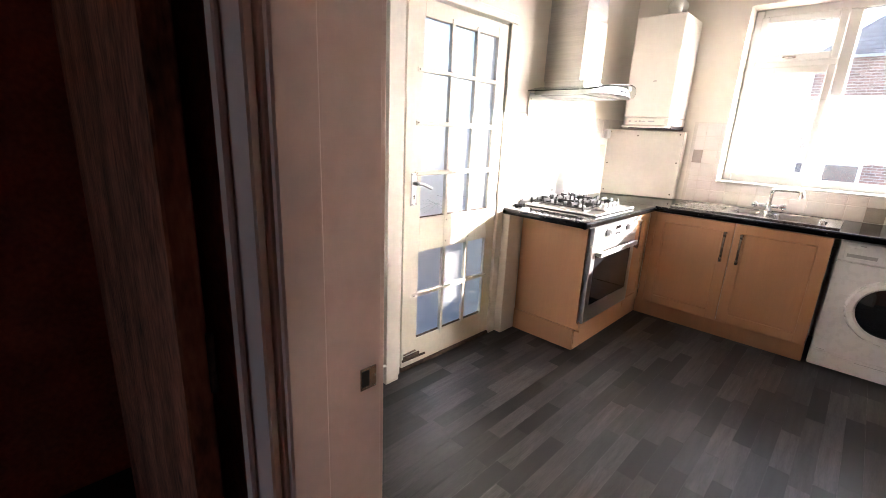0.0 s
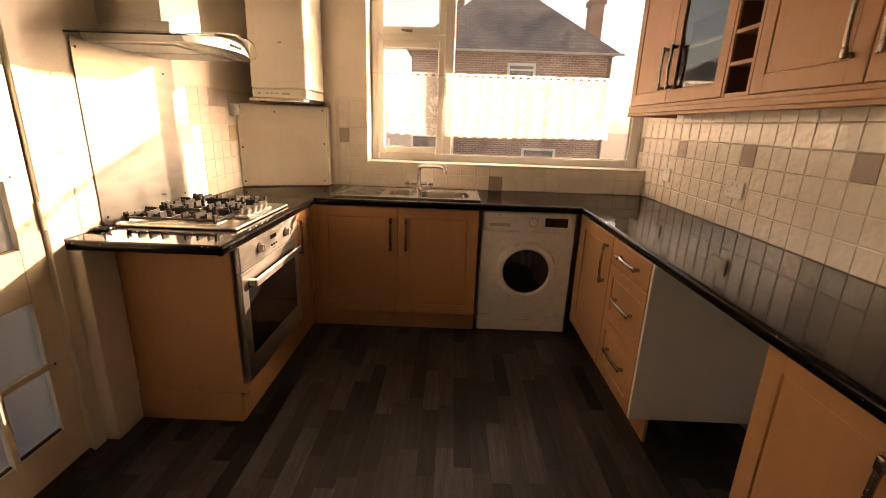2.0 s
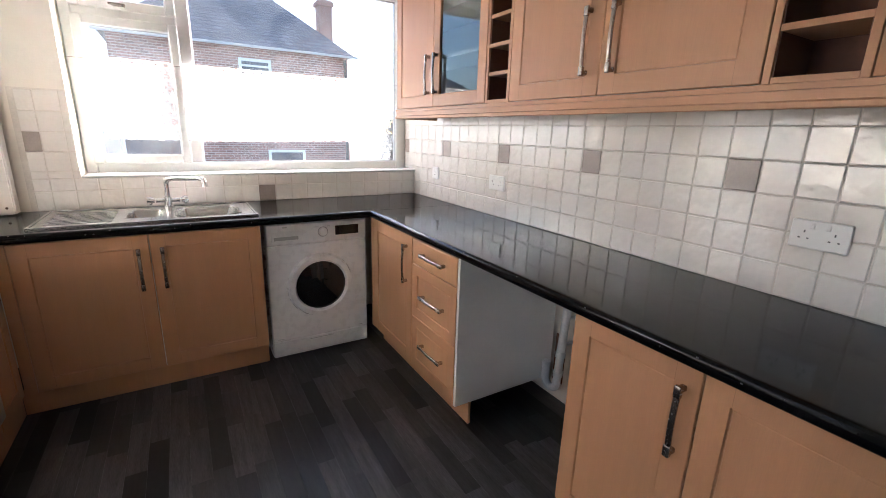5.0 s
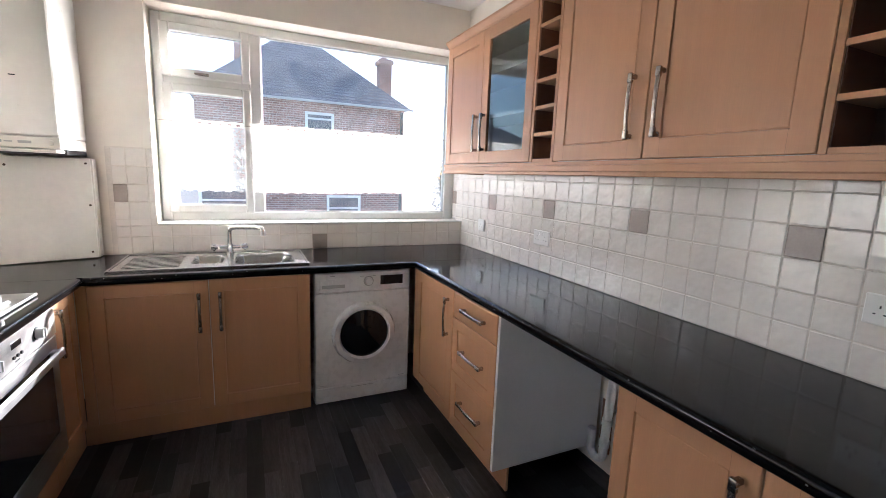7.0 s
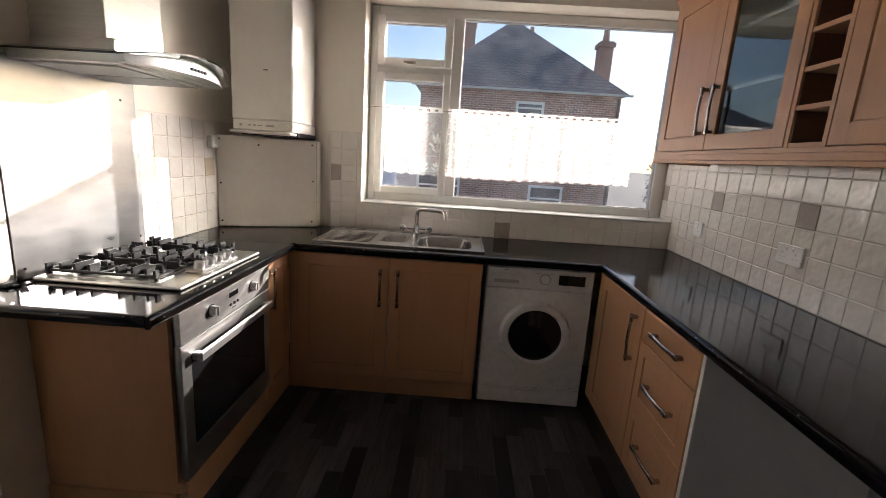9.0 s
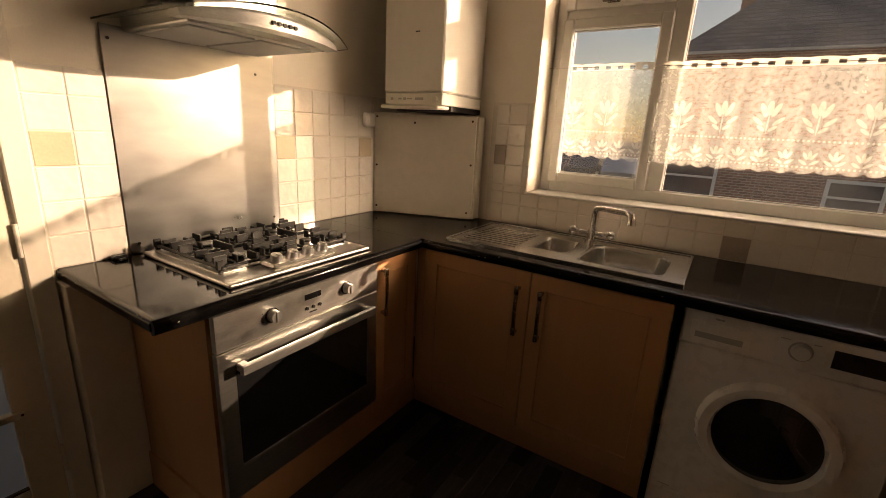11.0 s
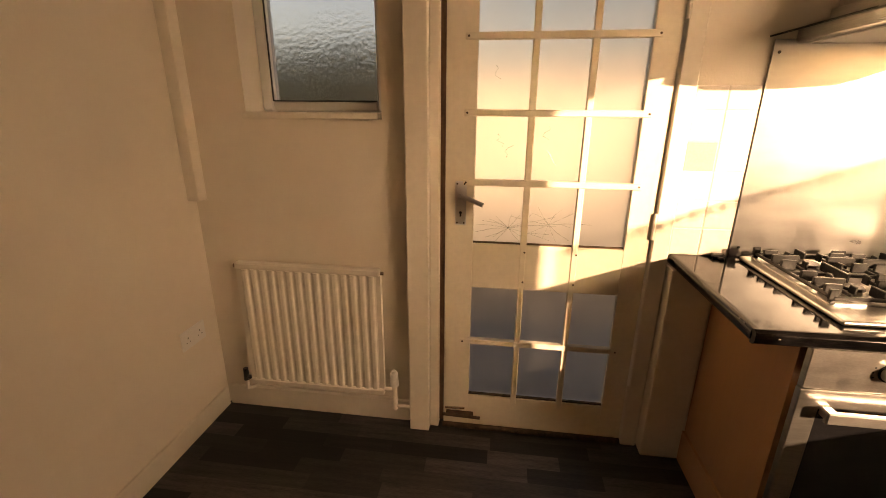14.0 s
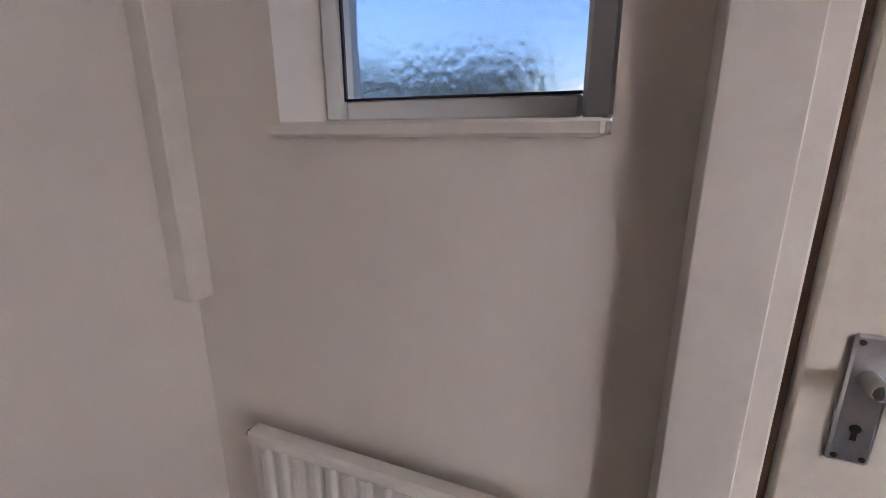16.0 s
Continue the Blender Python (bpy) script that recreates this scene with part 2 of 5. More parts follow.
def thing(name, at, label, category, group=""):
    ob = new(name)
    ob.location = at
    ob.empty_display_size = 0.1
    return tagged(ob, label, category, group)


def box(bm, x0, y0, z0, x1, y1, z1, bevel=0.0, m=None, seg=1):
    r = bmesh.ops.create_cube(bm, size=1)
    vs = r["verts"]
    for v in vs:
        v.co = Vector((x0 + (v.co.x + 0.5) * (x1 - x0), y0 + (v.co.y + 0.5) * (y1 - y0), z0 + (v.co.z + 0.5) * (z1 - z0)))
    if bevel:
        es = list({e for v in vs for e in v.link_edges})
        got = bmesh.ops.bevel(bm, geom=es, offset=bevel, segments=seg, profile=0.5, affect="EDGES")
        vs = list({v for f in got["faces"] for v in f.verts} | {v for v in vs if v.is_valid})
    if m is not None:
        bmesh.ops.transform(bm, matrix=m, verts=vs)
    return vs


def boxes(*rows, bevel=0.0, m=None):
    bm = bmesh.new()
    for r in rows:
        box(bm, *r, bevel=bevel, m=m)
    return bm


def rod(bm, a, b, r, r2=None, n=16, caps=True):
    a, b = Vector(a), Vector(b)
    d = b - a
    m = Matrix.Translation((a + b) / 2) @ d.to_track_quat("Z", "Y").to_matrix().to_4x4()
    return bmesh.ops.create_cone(bm, cap_ends=caps, segments=n, radius1=r, radius2=r if r2 is None else r2, depth=d.length, matrix=m)["verts"]


def sweep(bm, pts, r, n=12):
    """A round tube along a line of points."""
    pts = [Vector(p) for p in pts]
    rings, up = [], None
    for i, p in enumerate(pts):
        d = (pts[min(i + 1, len(pts) - 1)] - pts[max(i - 1, 0)]).normalized()
        if up is None:
            up = Vector((0, 0, 1)) if abs(d.z) < 0.9 else Vector((1, 0, 0))
        side = d.cross(up).normalized()
        up = side.cross(d).normalized()
        rings.append([bm.verts.new(p + r * (math.cos(a) * side + math.sin(a) * up)) for a in (2 * math.pi * k / n for k in range(n))])
    for a, b in zip(rings, rings[1:]):
        for k in range(n):
            bm.faces.new((a[k], a[(k + 1) % n], b[(k + 1) % n], b[k]))
    bm.faces.new(rings[0]); bm.faces.new(rings[-1])


def arc(centre, radius, a0, a1, ax, ay, n=10):
    c, ax, ay = Vector(centre), Vector(ax), Vector(ay)
    return [c + radius * (math.cos(radians(a0 + (a1 - a0) * k / n)) * ax + math.sin(radians(a0 + (a1 - a0) * k / n)) * ay) for k in range(n + 1)]


def face(origin, u, n):
    """Local axes of an upright face: u to the viewer's right, v up, n towards the viewer."""
    u, n = Vector(u), Vector(n)
    m = Matrix((u, (0, 0, 1), n)).transposed().to_4x4()
    return Matrix.Translation(origin) @ m


def loops(bm, m, rows, w, h, hole=False, low=1.0):
    """One piece from nested rectangles: rows of (inset, depth) over a w by h face; hole leaves the middle open."""
    rings = [[bm.verts.new(m @ Vector(c)) for c in ((q, q * low, d), (w - q, q * low, d), (w - q, h - q, d), (q, h - q, d))] for q, d in rows]
    pairs = list(zip(rings, rings[1:])) + ([(rings[-1], rings[0])] if hole else [])
    for a, b in pairs:
        for k in range(4):
            bm.faces.new((a[k], a[(k + 1) % 4], b[(k + 1) % 4], b[k]))
    if not hole:
        bm.faces.new(rings[0]); bm.faces.new(rings[-1])


def moulding(bm, prof, y0, y1):
    """A profile of (x, z) run along y as one closed piece."""
    a, b = [[bm.verts.new((x, y, z)) for x, z in prof] for y in (y0, y1)]
    for k in range(len(prof)):
        q = (k + 1) % len(prof)
        bm.faces.new((a[k], a[q], b[q], b[k]))
    bm.faces.new(a); bm.faces.new(b)


def plate(bm, xs, ys, z0, z1, holes=()):
    """One slab over the grid xs by ys, without the cells named in holes."""
    vs = {}
    def v(i, j, k):
        if (i, j, k) not in vs:
            vs[i, j, k] = bm.verts.new((xs[i], ys[j], (z0, z1)[k]))
        return vs[i, j, k]
    cells = {(i, j) for i in range(len(xs) - 1) for j in range(len(ys) - 1)} - set(holes)
    for i, j in cells:
        for k in (0, 1):
            bm.faces.new((v(i, j, k), v(i + 1, j, k), v(i + 1, j + 1, k), v(i, j + 1, k)))
        for di, dj, a, b in ((-1, 0, (i, j), (i, j + 1)), (1, 0, (i + 1, j), (i + 1, j + 1)), (0, -1, (i, j), (i + 1, j)), (0, 1, (i, j + 1), (i + 1, j + 1))):
            if (i + di, j + dj) not in cells:
                bm.faces.new((v(*a, 0), v(*b, 0), v(*b, 1), v(*a, 1)))


# ---- the room's shell ----
W, L, H = 2.93, 3.73, 2.66
YW = 3.94


def shell():
    wall = part("wall_west", boxes((-0.25, -0.02, 0, 0, 0.281, H), (-0.25, 0.281, 0, 0, 0.84, 1.375), (-0.25, 0.281, 2.10, 0, 0.84, H), (-0.25, 0.84, 0, 0, 1.03, H),
                                   (-0.25, 1.03, 2.05, 0, 1.95, H), (-0.25, 1.95, 0, 0, YW + 0.06, H)), PAINT)
    tagged(wall, "magnolia painted plaster wall with door and small window", "wall", kind="structure")
    wall = part("wall_north", boxes((0, L, 0, 0.84, YW + 0.06, H), (0.84, L, 0, W, YW + 0.06, 1.065), (0.84, L, 2.36, W, YW + 0.06, H)), PAINT)
    tagged(wall, "magnolia painted wall with wide kitchen window", "wall", kind="structure")
    wall = part("wall_east", boxes((W, -0.02, 0, W + 0.2, YW + 0.06, H)), PAINT)
    tagged(wall, "magnolia painted wall behind the worktop", "wall", kind="structure")
    wall = part("wall_south", boxes((-0.25, -0.16, 0, 1.20, -0.02, H), (1.20, -0.16, 2.05, 2.07, -0.02, H), (2.07, -0.16, 0, W + 0.2, -0.02, H)), HALLPAINT)
    tagged(wall, "dark brown hall side of the doorway wall", "wall", kind="structure")
    wall = part("wall_south_plaster", boxes((0, -0.02, 0, 1.20, 0, H), (1.20, -0.02, 2.05, 2.07, 0, H), (2.07, -0.02, 0, W, 0, H)), PAINT)
    tagged(wall, "plain magnolia painted plaster wall", "wall", kind="structure")
    c = part("ceiling", boxes((-0.25, -2.6, H, W + 0.2, YW + 0.06, H + 0.12)), CEIL)
    tagged(c, "plain white painted ceiling", "ceiling", kind="structure")
    # the dark hall behind the doorway
    # the opening in this wall is invented, out of view, to let sky light in
    w = part("hall_wall_west", boxes((-0.25, -2.6, 0, -0.15, -2.45, H), (-0.25, -1.60, 0, -0.15, -0.16, H), (-0.25, -2.45, 0, -0.15, -1.60, 0.6), (-0.25, -2.45, 2.05, -0.15, -1.60, H)), HALLPAINT)
    tagged(w, "reddish brown hall wall with an added unseen opening for daylight", "wall", kind="structure")
    w = part("hall_wall_east", boxes((W + 0.1, -2.6, 0, W + 0.2, -0.16, H)), HALLPAINT)
    tagged(w, "dark reddish brown hall wall", "wall", kind="structure")
    w = part("hall_wall_south", boxes((-0.25, -2.7, 0, W + 0.2, -2.6, H)), HALLPAINT)
    tagged(w, "dark reddish brown hall wall ", "wall", kind="structure")
    f = part("hall_floor", boxes((-0.25, -2.6, -0.1, W + 0.2, -0.16, 0.0)), FLOORBASE)
    tagged(f, "dark hall floor in shadow", "floor", kind="structure")
    # doorway lining and architraves
    d = thing("door_frame_1", (1.23, -0.08, 0), "white gloss painted doorway lining with architraves", "door frame")
    d["kind"] = "structure"
    part("lining", boxes((1.20, -0.165, 0, 1.23, 0.005, 2.02), (2.04, -0.165, 0, 2.07, 0.005, 2.02), (1.20, -0.165, 2.02, 2.07, 0.005, 2.05), bevel=0.002), JAMB, d)
    part("door_stop", boxes((1.23, -0.16, 0, 1.245, -0.10, 2.02), (2.025, -0.16, 0, 2.04, -0.10, 2.02), (1.245, -0.16, 2.005, 2.025, -0.10, 2.02), bevel=0.003), JAMB, d)
    bm = bmesh.new()
    for y0, y1, y2 in ((0.005, 0.019, 0.026), (-0.165, -0.179, -0.188)):
        a, b, c2 = sorted((y0, y1))[0], sorted((y0, y1))[1], y2
        box(bm, 1.140, a, 0, 1.222, b, 2.03, 0.003)
        box(bm, 1.140, min(y1, c2), 0, 1.165, max(y1, c2), 2.03, 0.003)
        box(bm, 1.140, a, 2.03, 2.13, b, 2.11, 0.003)
        box(bm, 2.048, a, 0, 2.13, b, 2.03, 0.003)
    part("architrave", bm, JAMB, d)
    part("strike_plate", boxes((1.2305, -0.036, 0.962, 1.2325, -0.006, 1.000), bevel=0.0005), NICKEL, d, "dull metal strike plate")
    part("latch_hole", boxes((1.2326, -0.034, 0.968, 1.233, -0.020, 0.996)), BLACK, d)
    # hall door, folded right back against the hall side of the wall
    d = thing("door_2", (1.055, -0.215, 0), "dark stained knotty wooden hall door standing wide open", "door")
    d["kind"] = "structure"
    part("leaf", boxes((0.300, -0.236, 0.012, 1.055, -0.196, 2.0), bevel=0.004), DARKDOOR, d)
    for z in (0.25, 1.0, 1.75):
        bm = bmesh.new()
        rod(bm, (1.062, -0.196, z - 0.05), (1.062, -0.196, z + 0.05), 0.006, n=10)
        part("hinge", bm, RUST, d)
    # skirtings
    b = part("baseboard", boxes((0.02, 0.001, 0, 1.14, 0.017, 0.10), (0.001, 0.017, 0, 0.017, 0.93, 0.11), bevel=0.004), GLOSS)
    tagged(b, "white painted skirting board", "baseboard", kind="structure")
    # boxing beside the exterior door, and in the corner
    b = part("boxing", boxes((0, 0.944, 0, 0.07, 1.0305, H), bevel=0.002), GLOSS)
    tagged(b, "white painted pipe boxing beside the door", "trim", kind="structure")
    b = part("boxing_low", boxes((0.0, 1.955, 0, 0.085, 2.112, 0.85), bevel=0.003), GLOSS)
    tagged(b, "cream painted boxing between door and cooker unit", "trim", kind="structure")
    b = part("corner_trunking", boxes((0, 0, 1.038, 0.057, 0.053, H), bevel=0.003), GLOSS)
    tagged(b, "white painted square trunking in the corner", "trim", kind="structure")


shell()


# ---- the kitchen window ----
def kitchen_window():
    w = thing("window_1", (1.9, YW, 1.08), "white plastic kitchen window with opening casement and fanlight", "window")
    w["kind"] = "structure"
    y0, y1 = YW - 0.035, YW + 0.035
    x0, x1, z0, z1 = 0.842, 2.928, 1.075, 2.36
    part("window_frame", boxes((x0, y0, z0, x0 + 0.055, y1, z1), (x1 - 0.085, y0, z0, x1, y1, z1), (x0 + 0.055, y0, z0, x1 - 0.085, y1, z0 + 0.06),
                               (x0 + 0.055, y0, z1 - 0.06, x1 - 0.085, y1, z1), (1.390, y0, z0 + 0.06, 1.465, y1, z1 - 0.06), (x0 + 0.055, y0, 1.94, 1.390, y1, 1.99), bevel=0.006), UPVC, w)
    for nm, a, b in (("casement_sash", z0 + 0.055, 1.945), ("fanlight_sash", 1.985, z1 - 0.055)):
        xa, xb, t = x0 + 0.045, 1.395, 0.052
        s = part(nm, boxes((xa, y0 - 0.018, a, xa + t, y0 + 0.03, b), (xb - t, y0 - 0.018, a, xb, y0 + 0.03, b), (xa + t, y0 - 0.018, a, xb - t, y0 + 0.03, a + t),
                           (xa + t, y0 - 0.018, b - t, xb - t, y0 + 0.03, b), bevel=0.006), UPVC, w)
        p = part("pane", boxes((xa + t - 0.005, YW - 0.003, a + t - 0.005, xb - t + 0.005, YW + 0.003, b - t + 0.005)), PANE, s)
        p.visible_shadow = False
        g, ya, yb = 0.004, y0 + 0.004, y0 + 0.029
        part("gasket", boxes((xa + t, ya, a + t, xa + t + g, yb, b - t), (xb - t - g, ya, a + t, xb - t, yb, b - t), (xa + t + g, ya, a + t, xb - t - g, yb, a + t + g), (xa + t + g, ya, b - t - g, xb - t - g, yb, b - t)), GREYPLASTIC, s)
    g, ya, yb = 0.004, y0 + 0.012, y0 + 0.031
    part("gasket", boxes((1.465, ya, z0 + 0.06, 1.469, yb, z1 - 0.06), (x1 - 0.089, ya, z0 + 0.06, x1 - 0.085, yb, z1 - 0.06), (1.469, ya, z0 + 0.06, x1 - 0.089, yb, z0 + 0.064), (1.469, ya, z1 - 0.064, x1 - 0.089, yb, z1 - 0.06)), GREYPLASTIC, w)
    p = part("pane", boxes((1.46, YW - 0.003, z0 + 0.055, x1 - 0.08, YW + 0.003, z1 - 0.055)), PANE, w)
    p.visible_shadow = False
    hx = 1.12
    h = boxes((hx - 0.03, y0 - 0.03, 2.0, hx + 0.03, y0 - 0.018, 2.018), (hx - 0.05, y0 - 0.045, 2.003, hx + 0.02, y0 - 0.032, 2.015), bevel=0.003)
    part("handle", h, NICKEL, w, "metal fanlight handle")
    h = boxes((1.375, y0 - 0.03, 1.50, 1.392, y0 - 0.018, 1.56), (1.377, y0 - 0.047, 1.42, 1.390, y0 - 0.032, 1.55), bevel=0.003)
    part("handle", h, UPVC, w)
    part("window_sill", boxes((0.842, L - 0.012, 1.066, 2.929, y0 - 0.001, 1.078), bevel=0.004), UPVC, w)


kitchen_window()


def small_window():
    w = thing("window_2", (-0.14, 0.565, 1.40), "small window with patterned obscured glass and deep reveal", "window")
    w["kind"] = "structure"
    a, b, z0, z1 = 0.283, 0.838, 1.40, 2.098
    part("window_frame", boxes((-0.20, a, z0, -0.13, a + 0.05, z1), (-0.20, b - 0.05, z0, -0.13, b, z1), (-0.20, a + 0.05, z0, -0.13, b - 0.05, z0 + 0.045),
                               (-0.20, a + 0.05, z1 - 0.05, -0.13, b - 0.05, z1), bevel=0.008), UPVC, w)
    p = part("pane", boxes((-0.168, a + 0.045, z0 + 0.04, -0.162, b - 0.045, z1 - 0.045)), PATTERN, w, "frosted patterned pane")
    p.visible_shadow = False
    part("gasket", boxes((-0.135, a + 0.05, z0 + 0.046, -0.129, a + 0.055, z1 - 0.05), (-0.135, a + 0.05, z0 + 0.041, -0.129, b - 0.05, z0 + 0.046)), BLACK, w)
    part("window_sill", boxes((-0.20, 0.282, 1.376, 0.0, 0.839, 1.399), (0.0, 0.276, 1.374, 0.028, 0.832, 1.399), bevel=0.005), GLOSS, w)


small_window()


# ---- the glazed exterior door ----
def exterior_door():
    fr = thing("door_frame_2", (0, 1.49, 0), "cream painted exterior door frame", "door frame")
    fr["kind"] = "structure"
    part("frame", boxes((-0.12, 1.031, 0, 0.035, 1.070, 2.0), (-0.12, 1.070, 0, -0.028, 1.0895, 2.0), (-0.12, 1.886, 0, 0.035, 1.949, 2.0), (-0.12, 1.031, 2.0, 0.035, 1.949, 2.049), bevel=0.004), GLOSS, fr)
    # strip in the gap beside the door, its brown painted as shadow
    part("rebate_edge", boxes((-0.0275, 1.0705, 0.02, 0.004, 1.0885, 1.99)), REBATE_SHADE, fr, "brown strip coloured as the shade in the rebate")
    part("threshold", boxes((-0.16, 1.087, -0.02, 0.03, 1.885, 0.018), bevel=0.004), RUST, fr)
    d = thing("door_1", (0, 1.88, 0.02), "cream painted glazed exterior door with cracked frosted panes, shut", "door")
    d["kind"] = "structure"
    y0, y1, z0, z1 = 1.092, 1.880, 0.022, 1.985
    a, b = 1.205, 1.790
    part("leaf", boxes((-0.025, y0, z0, 0.02, a, z1), (-0.025, b, z0, 0.02, y1, z1), (-0.025, a, z0, 0.02, b, 0.178), (-0.025, a, 0.708, 0.02, b, 0.900),
                       (-0.025, a, 1.905, 0.02, b, z1), bevel=0.002), DOORPAINT, d)
    for za, zb in ((0.170, 0.715), (0.893, 1.912)):
        p = part("pane", boxes((-0.006, a - 0.006, za, 0.0, b + 0.006, zb)), FROST, d, "frosted glass sheet")
        p.visible_shadow = False
    for y in (1.407, 1.607):
        part("glazing_bar", boxes((0.0, y - 0.012, 0.150, 0.024, y + 0.012, 1.93), bevel=0.003), DOORPAINT, d)
    for z in (0.455, 1.146, 1.403, 1.660):
        part("glazing_bar", boxes((0.0, a - 0.045, z - 0.012, 0.0265, b + 0.03, z + 0.012), bevel=0.003), DOORPAINT, d)
        bm = bmesh.new()
        for y in (a - 0.033, b + 0.02):
            rod(bm, (0.026, y, z), (0.0285, y, z), 0.004, n=10)
        part("screw", bm, RUST, d)
    bm = bmesh.new()
    for y in (1.407, 1.607):
        for z in (0.745, 0.872):
            rod(bm, (0.0235, y + 0.006, z), (0.026, y + 0.006, z), 0.004, n=10)
    part("screw", bm, RUST, d)
    # putty lines where the old panes meet the rails
    part("putty", boxes((0.001, a, 0.1785, 0.012, b, 0.186), (0.001, a, 0.9005, 0.012, b, 0.906)), RUST, d)
    # cracks in the lowest upper panes
    rng = random.Random(5)
    bm = bmesh.new()
    for cy, cz, n, ra in ((1.345, 0.965, 17, 0.13), (1.50, 0.985, 12, 0.10)):
        for k in range(n):
            ang = 2 * math.pi * (k + rng.random() * 0.7) / n
            r = ra * (0.6 + 0.8 * rng.random())
            p0 = Vector((0.0012, cy, cz))
            p1 = Vector((0.0012, cy + r * math.cos(ang) * 1.2, cz + r * math.sin(ang) * 0.55))
            p1.y, p1.z = min(max(p1.y, 1.21), 1.78), min(max(p1.z, 0.91), 1.13)
            mid = (p0 + p1) / 2 + Vector((0, rng.uniform(-0.008, 0.008), rng.uniform(-0.008, 0.008)))
            sweep(bm, [p0, mid, p1], 0.0007, 4)
    for y, z in ((1.30, 1.28), (1.46, 1.31), (1.27, 1.52), (1.33, 1.24), (1.49, 1.22)):
        pts = [Vector((0.0012, y + rng.uniform(-0.02, 0.02), z + 0.012 * k)) for k in range(5)]
        sweep(bm, pts, 0.0008, 4)
    part("crack", bm, HOODGLASS, d, "fine pale cracks in the glass")
    # lever handle on a long plate
    h = part("door_handle", boxes((0.02, 1.132, 0.975, 0.026, 1.176, 1.150), bevel=0.004), ALU, d, "worn metal lever handle on a long plate")
    bm = bmesh.new()
    rod(bm, (0.026, 1.154, 1.095), (0.062, 1.154, 1.095), 0.011)
    sweep(bm, [(0.062, 1.150, 1.096), (0.064, 1.18, 1.092), (0.066, 1.210, 1.080), (0.064, 1.243, 1.066)], 0.0085, 10)
    part("lever", bm, ALU, h, smooth=True)
    bm = boxes((0.0255, 1.151, 1.010, 0.0272, 1.157, 1.024))
    rod(bm, (0.0255, 1.154, 1.026), (0.0272, 1.154, 1.026), 0.006, n=12)
    part("keyhole", bm, BLACK, h)
    bm = bmesh.new()
    for y in (1.140, 1.168):
        for z in (0.985, 1.140):
            rod(bm, (0.026, y, z), (0.0275, y, z), 0.0035, n=8)
    part("screw", bm, RUST, h)
    # bolt at the foot
    bo = part("bolt", boxes((0.02, 1.105, 0.058, 0.028, 1.23, 0.092), bevel=0.003), RUST, d, "rusty tower bolt at the foot of the door")
    bm = bmesh.new()
    rod(bm, (0.036, 1.088, 0.075), (0.036, 1.262, 0.070), 0.007, n=10)
    part("bolt_bar", bm, RUST, bo)
    bm = bmesh.new()
    rod(bm, (0.03, 1.1, 0.108), (0.03, 1.19, 0.112), 0.005, n=8)
    part("catch", bm, NICKEL, bo)
    for z in (0.25, 1.00, 1.75):
        bm = bmesh.new()
        rod(bm, (0.030, 1.884, z - 0.05), (0.030, 1.884, z + 0.05), 0.006, n=10)
        part("hinge", bm, GLOSS, d)


exterior_door()


# ---- units ----
def handle_bar(parent, m, length, upright=True):
    """A flat bowed bar with a round-cornered cap at each end, on two feet, at the origin of m."""
    bm = bmesh.new()
    h = length / 2
    way = m if upright else m @ pose(0, 0, 0, 0, 0, -90)
    for s in (-1, 1):
        a, b = sorted((s * (h - 0.008), s * (h + 0.008)))
        box(bm, -0.008, a, 0, 0.008, b, 0.028, 0.003, way)
        a, b = sorted((s * (h - 0.022), s * (h + 0.012)))
        box(bm, -0.0095, a, 0.020, 0.0095, b, 0.0335, 0.004, way, 3)
    n = 8
    rings = []
    for k in range(n + 1):
        u = k / n * 2 - 1
        z = 0.0225 + 0.004 * (1 - u * u)
        rings.append([bm.verts.new(way @ Vector((x, u * (h - 0.0205), z + dz))) for x, dz in ((-0.008, 0.002), (-0.005, 0), (0.005, 0), (0.008, 0.002), (0.008, 0.006), (0.005, 0.0095), (-0.005, 0.0095), (-0.008, 0.006))])
    for a, b in zip(rings, rings[1:]):
        for q in range(8):
            bm.faces.new((a[q], a[(q + 1) % 8], b[(q + 1) % 8], b[q]))
    bm.faces.new(rings[0]); bm.faces.new(rings[-1])
    return part("handle", bm, NICKEL, parent, "satin nickel bow handle", smooth=True)


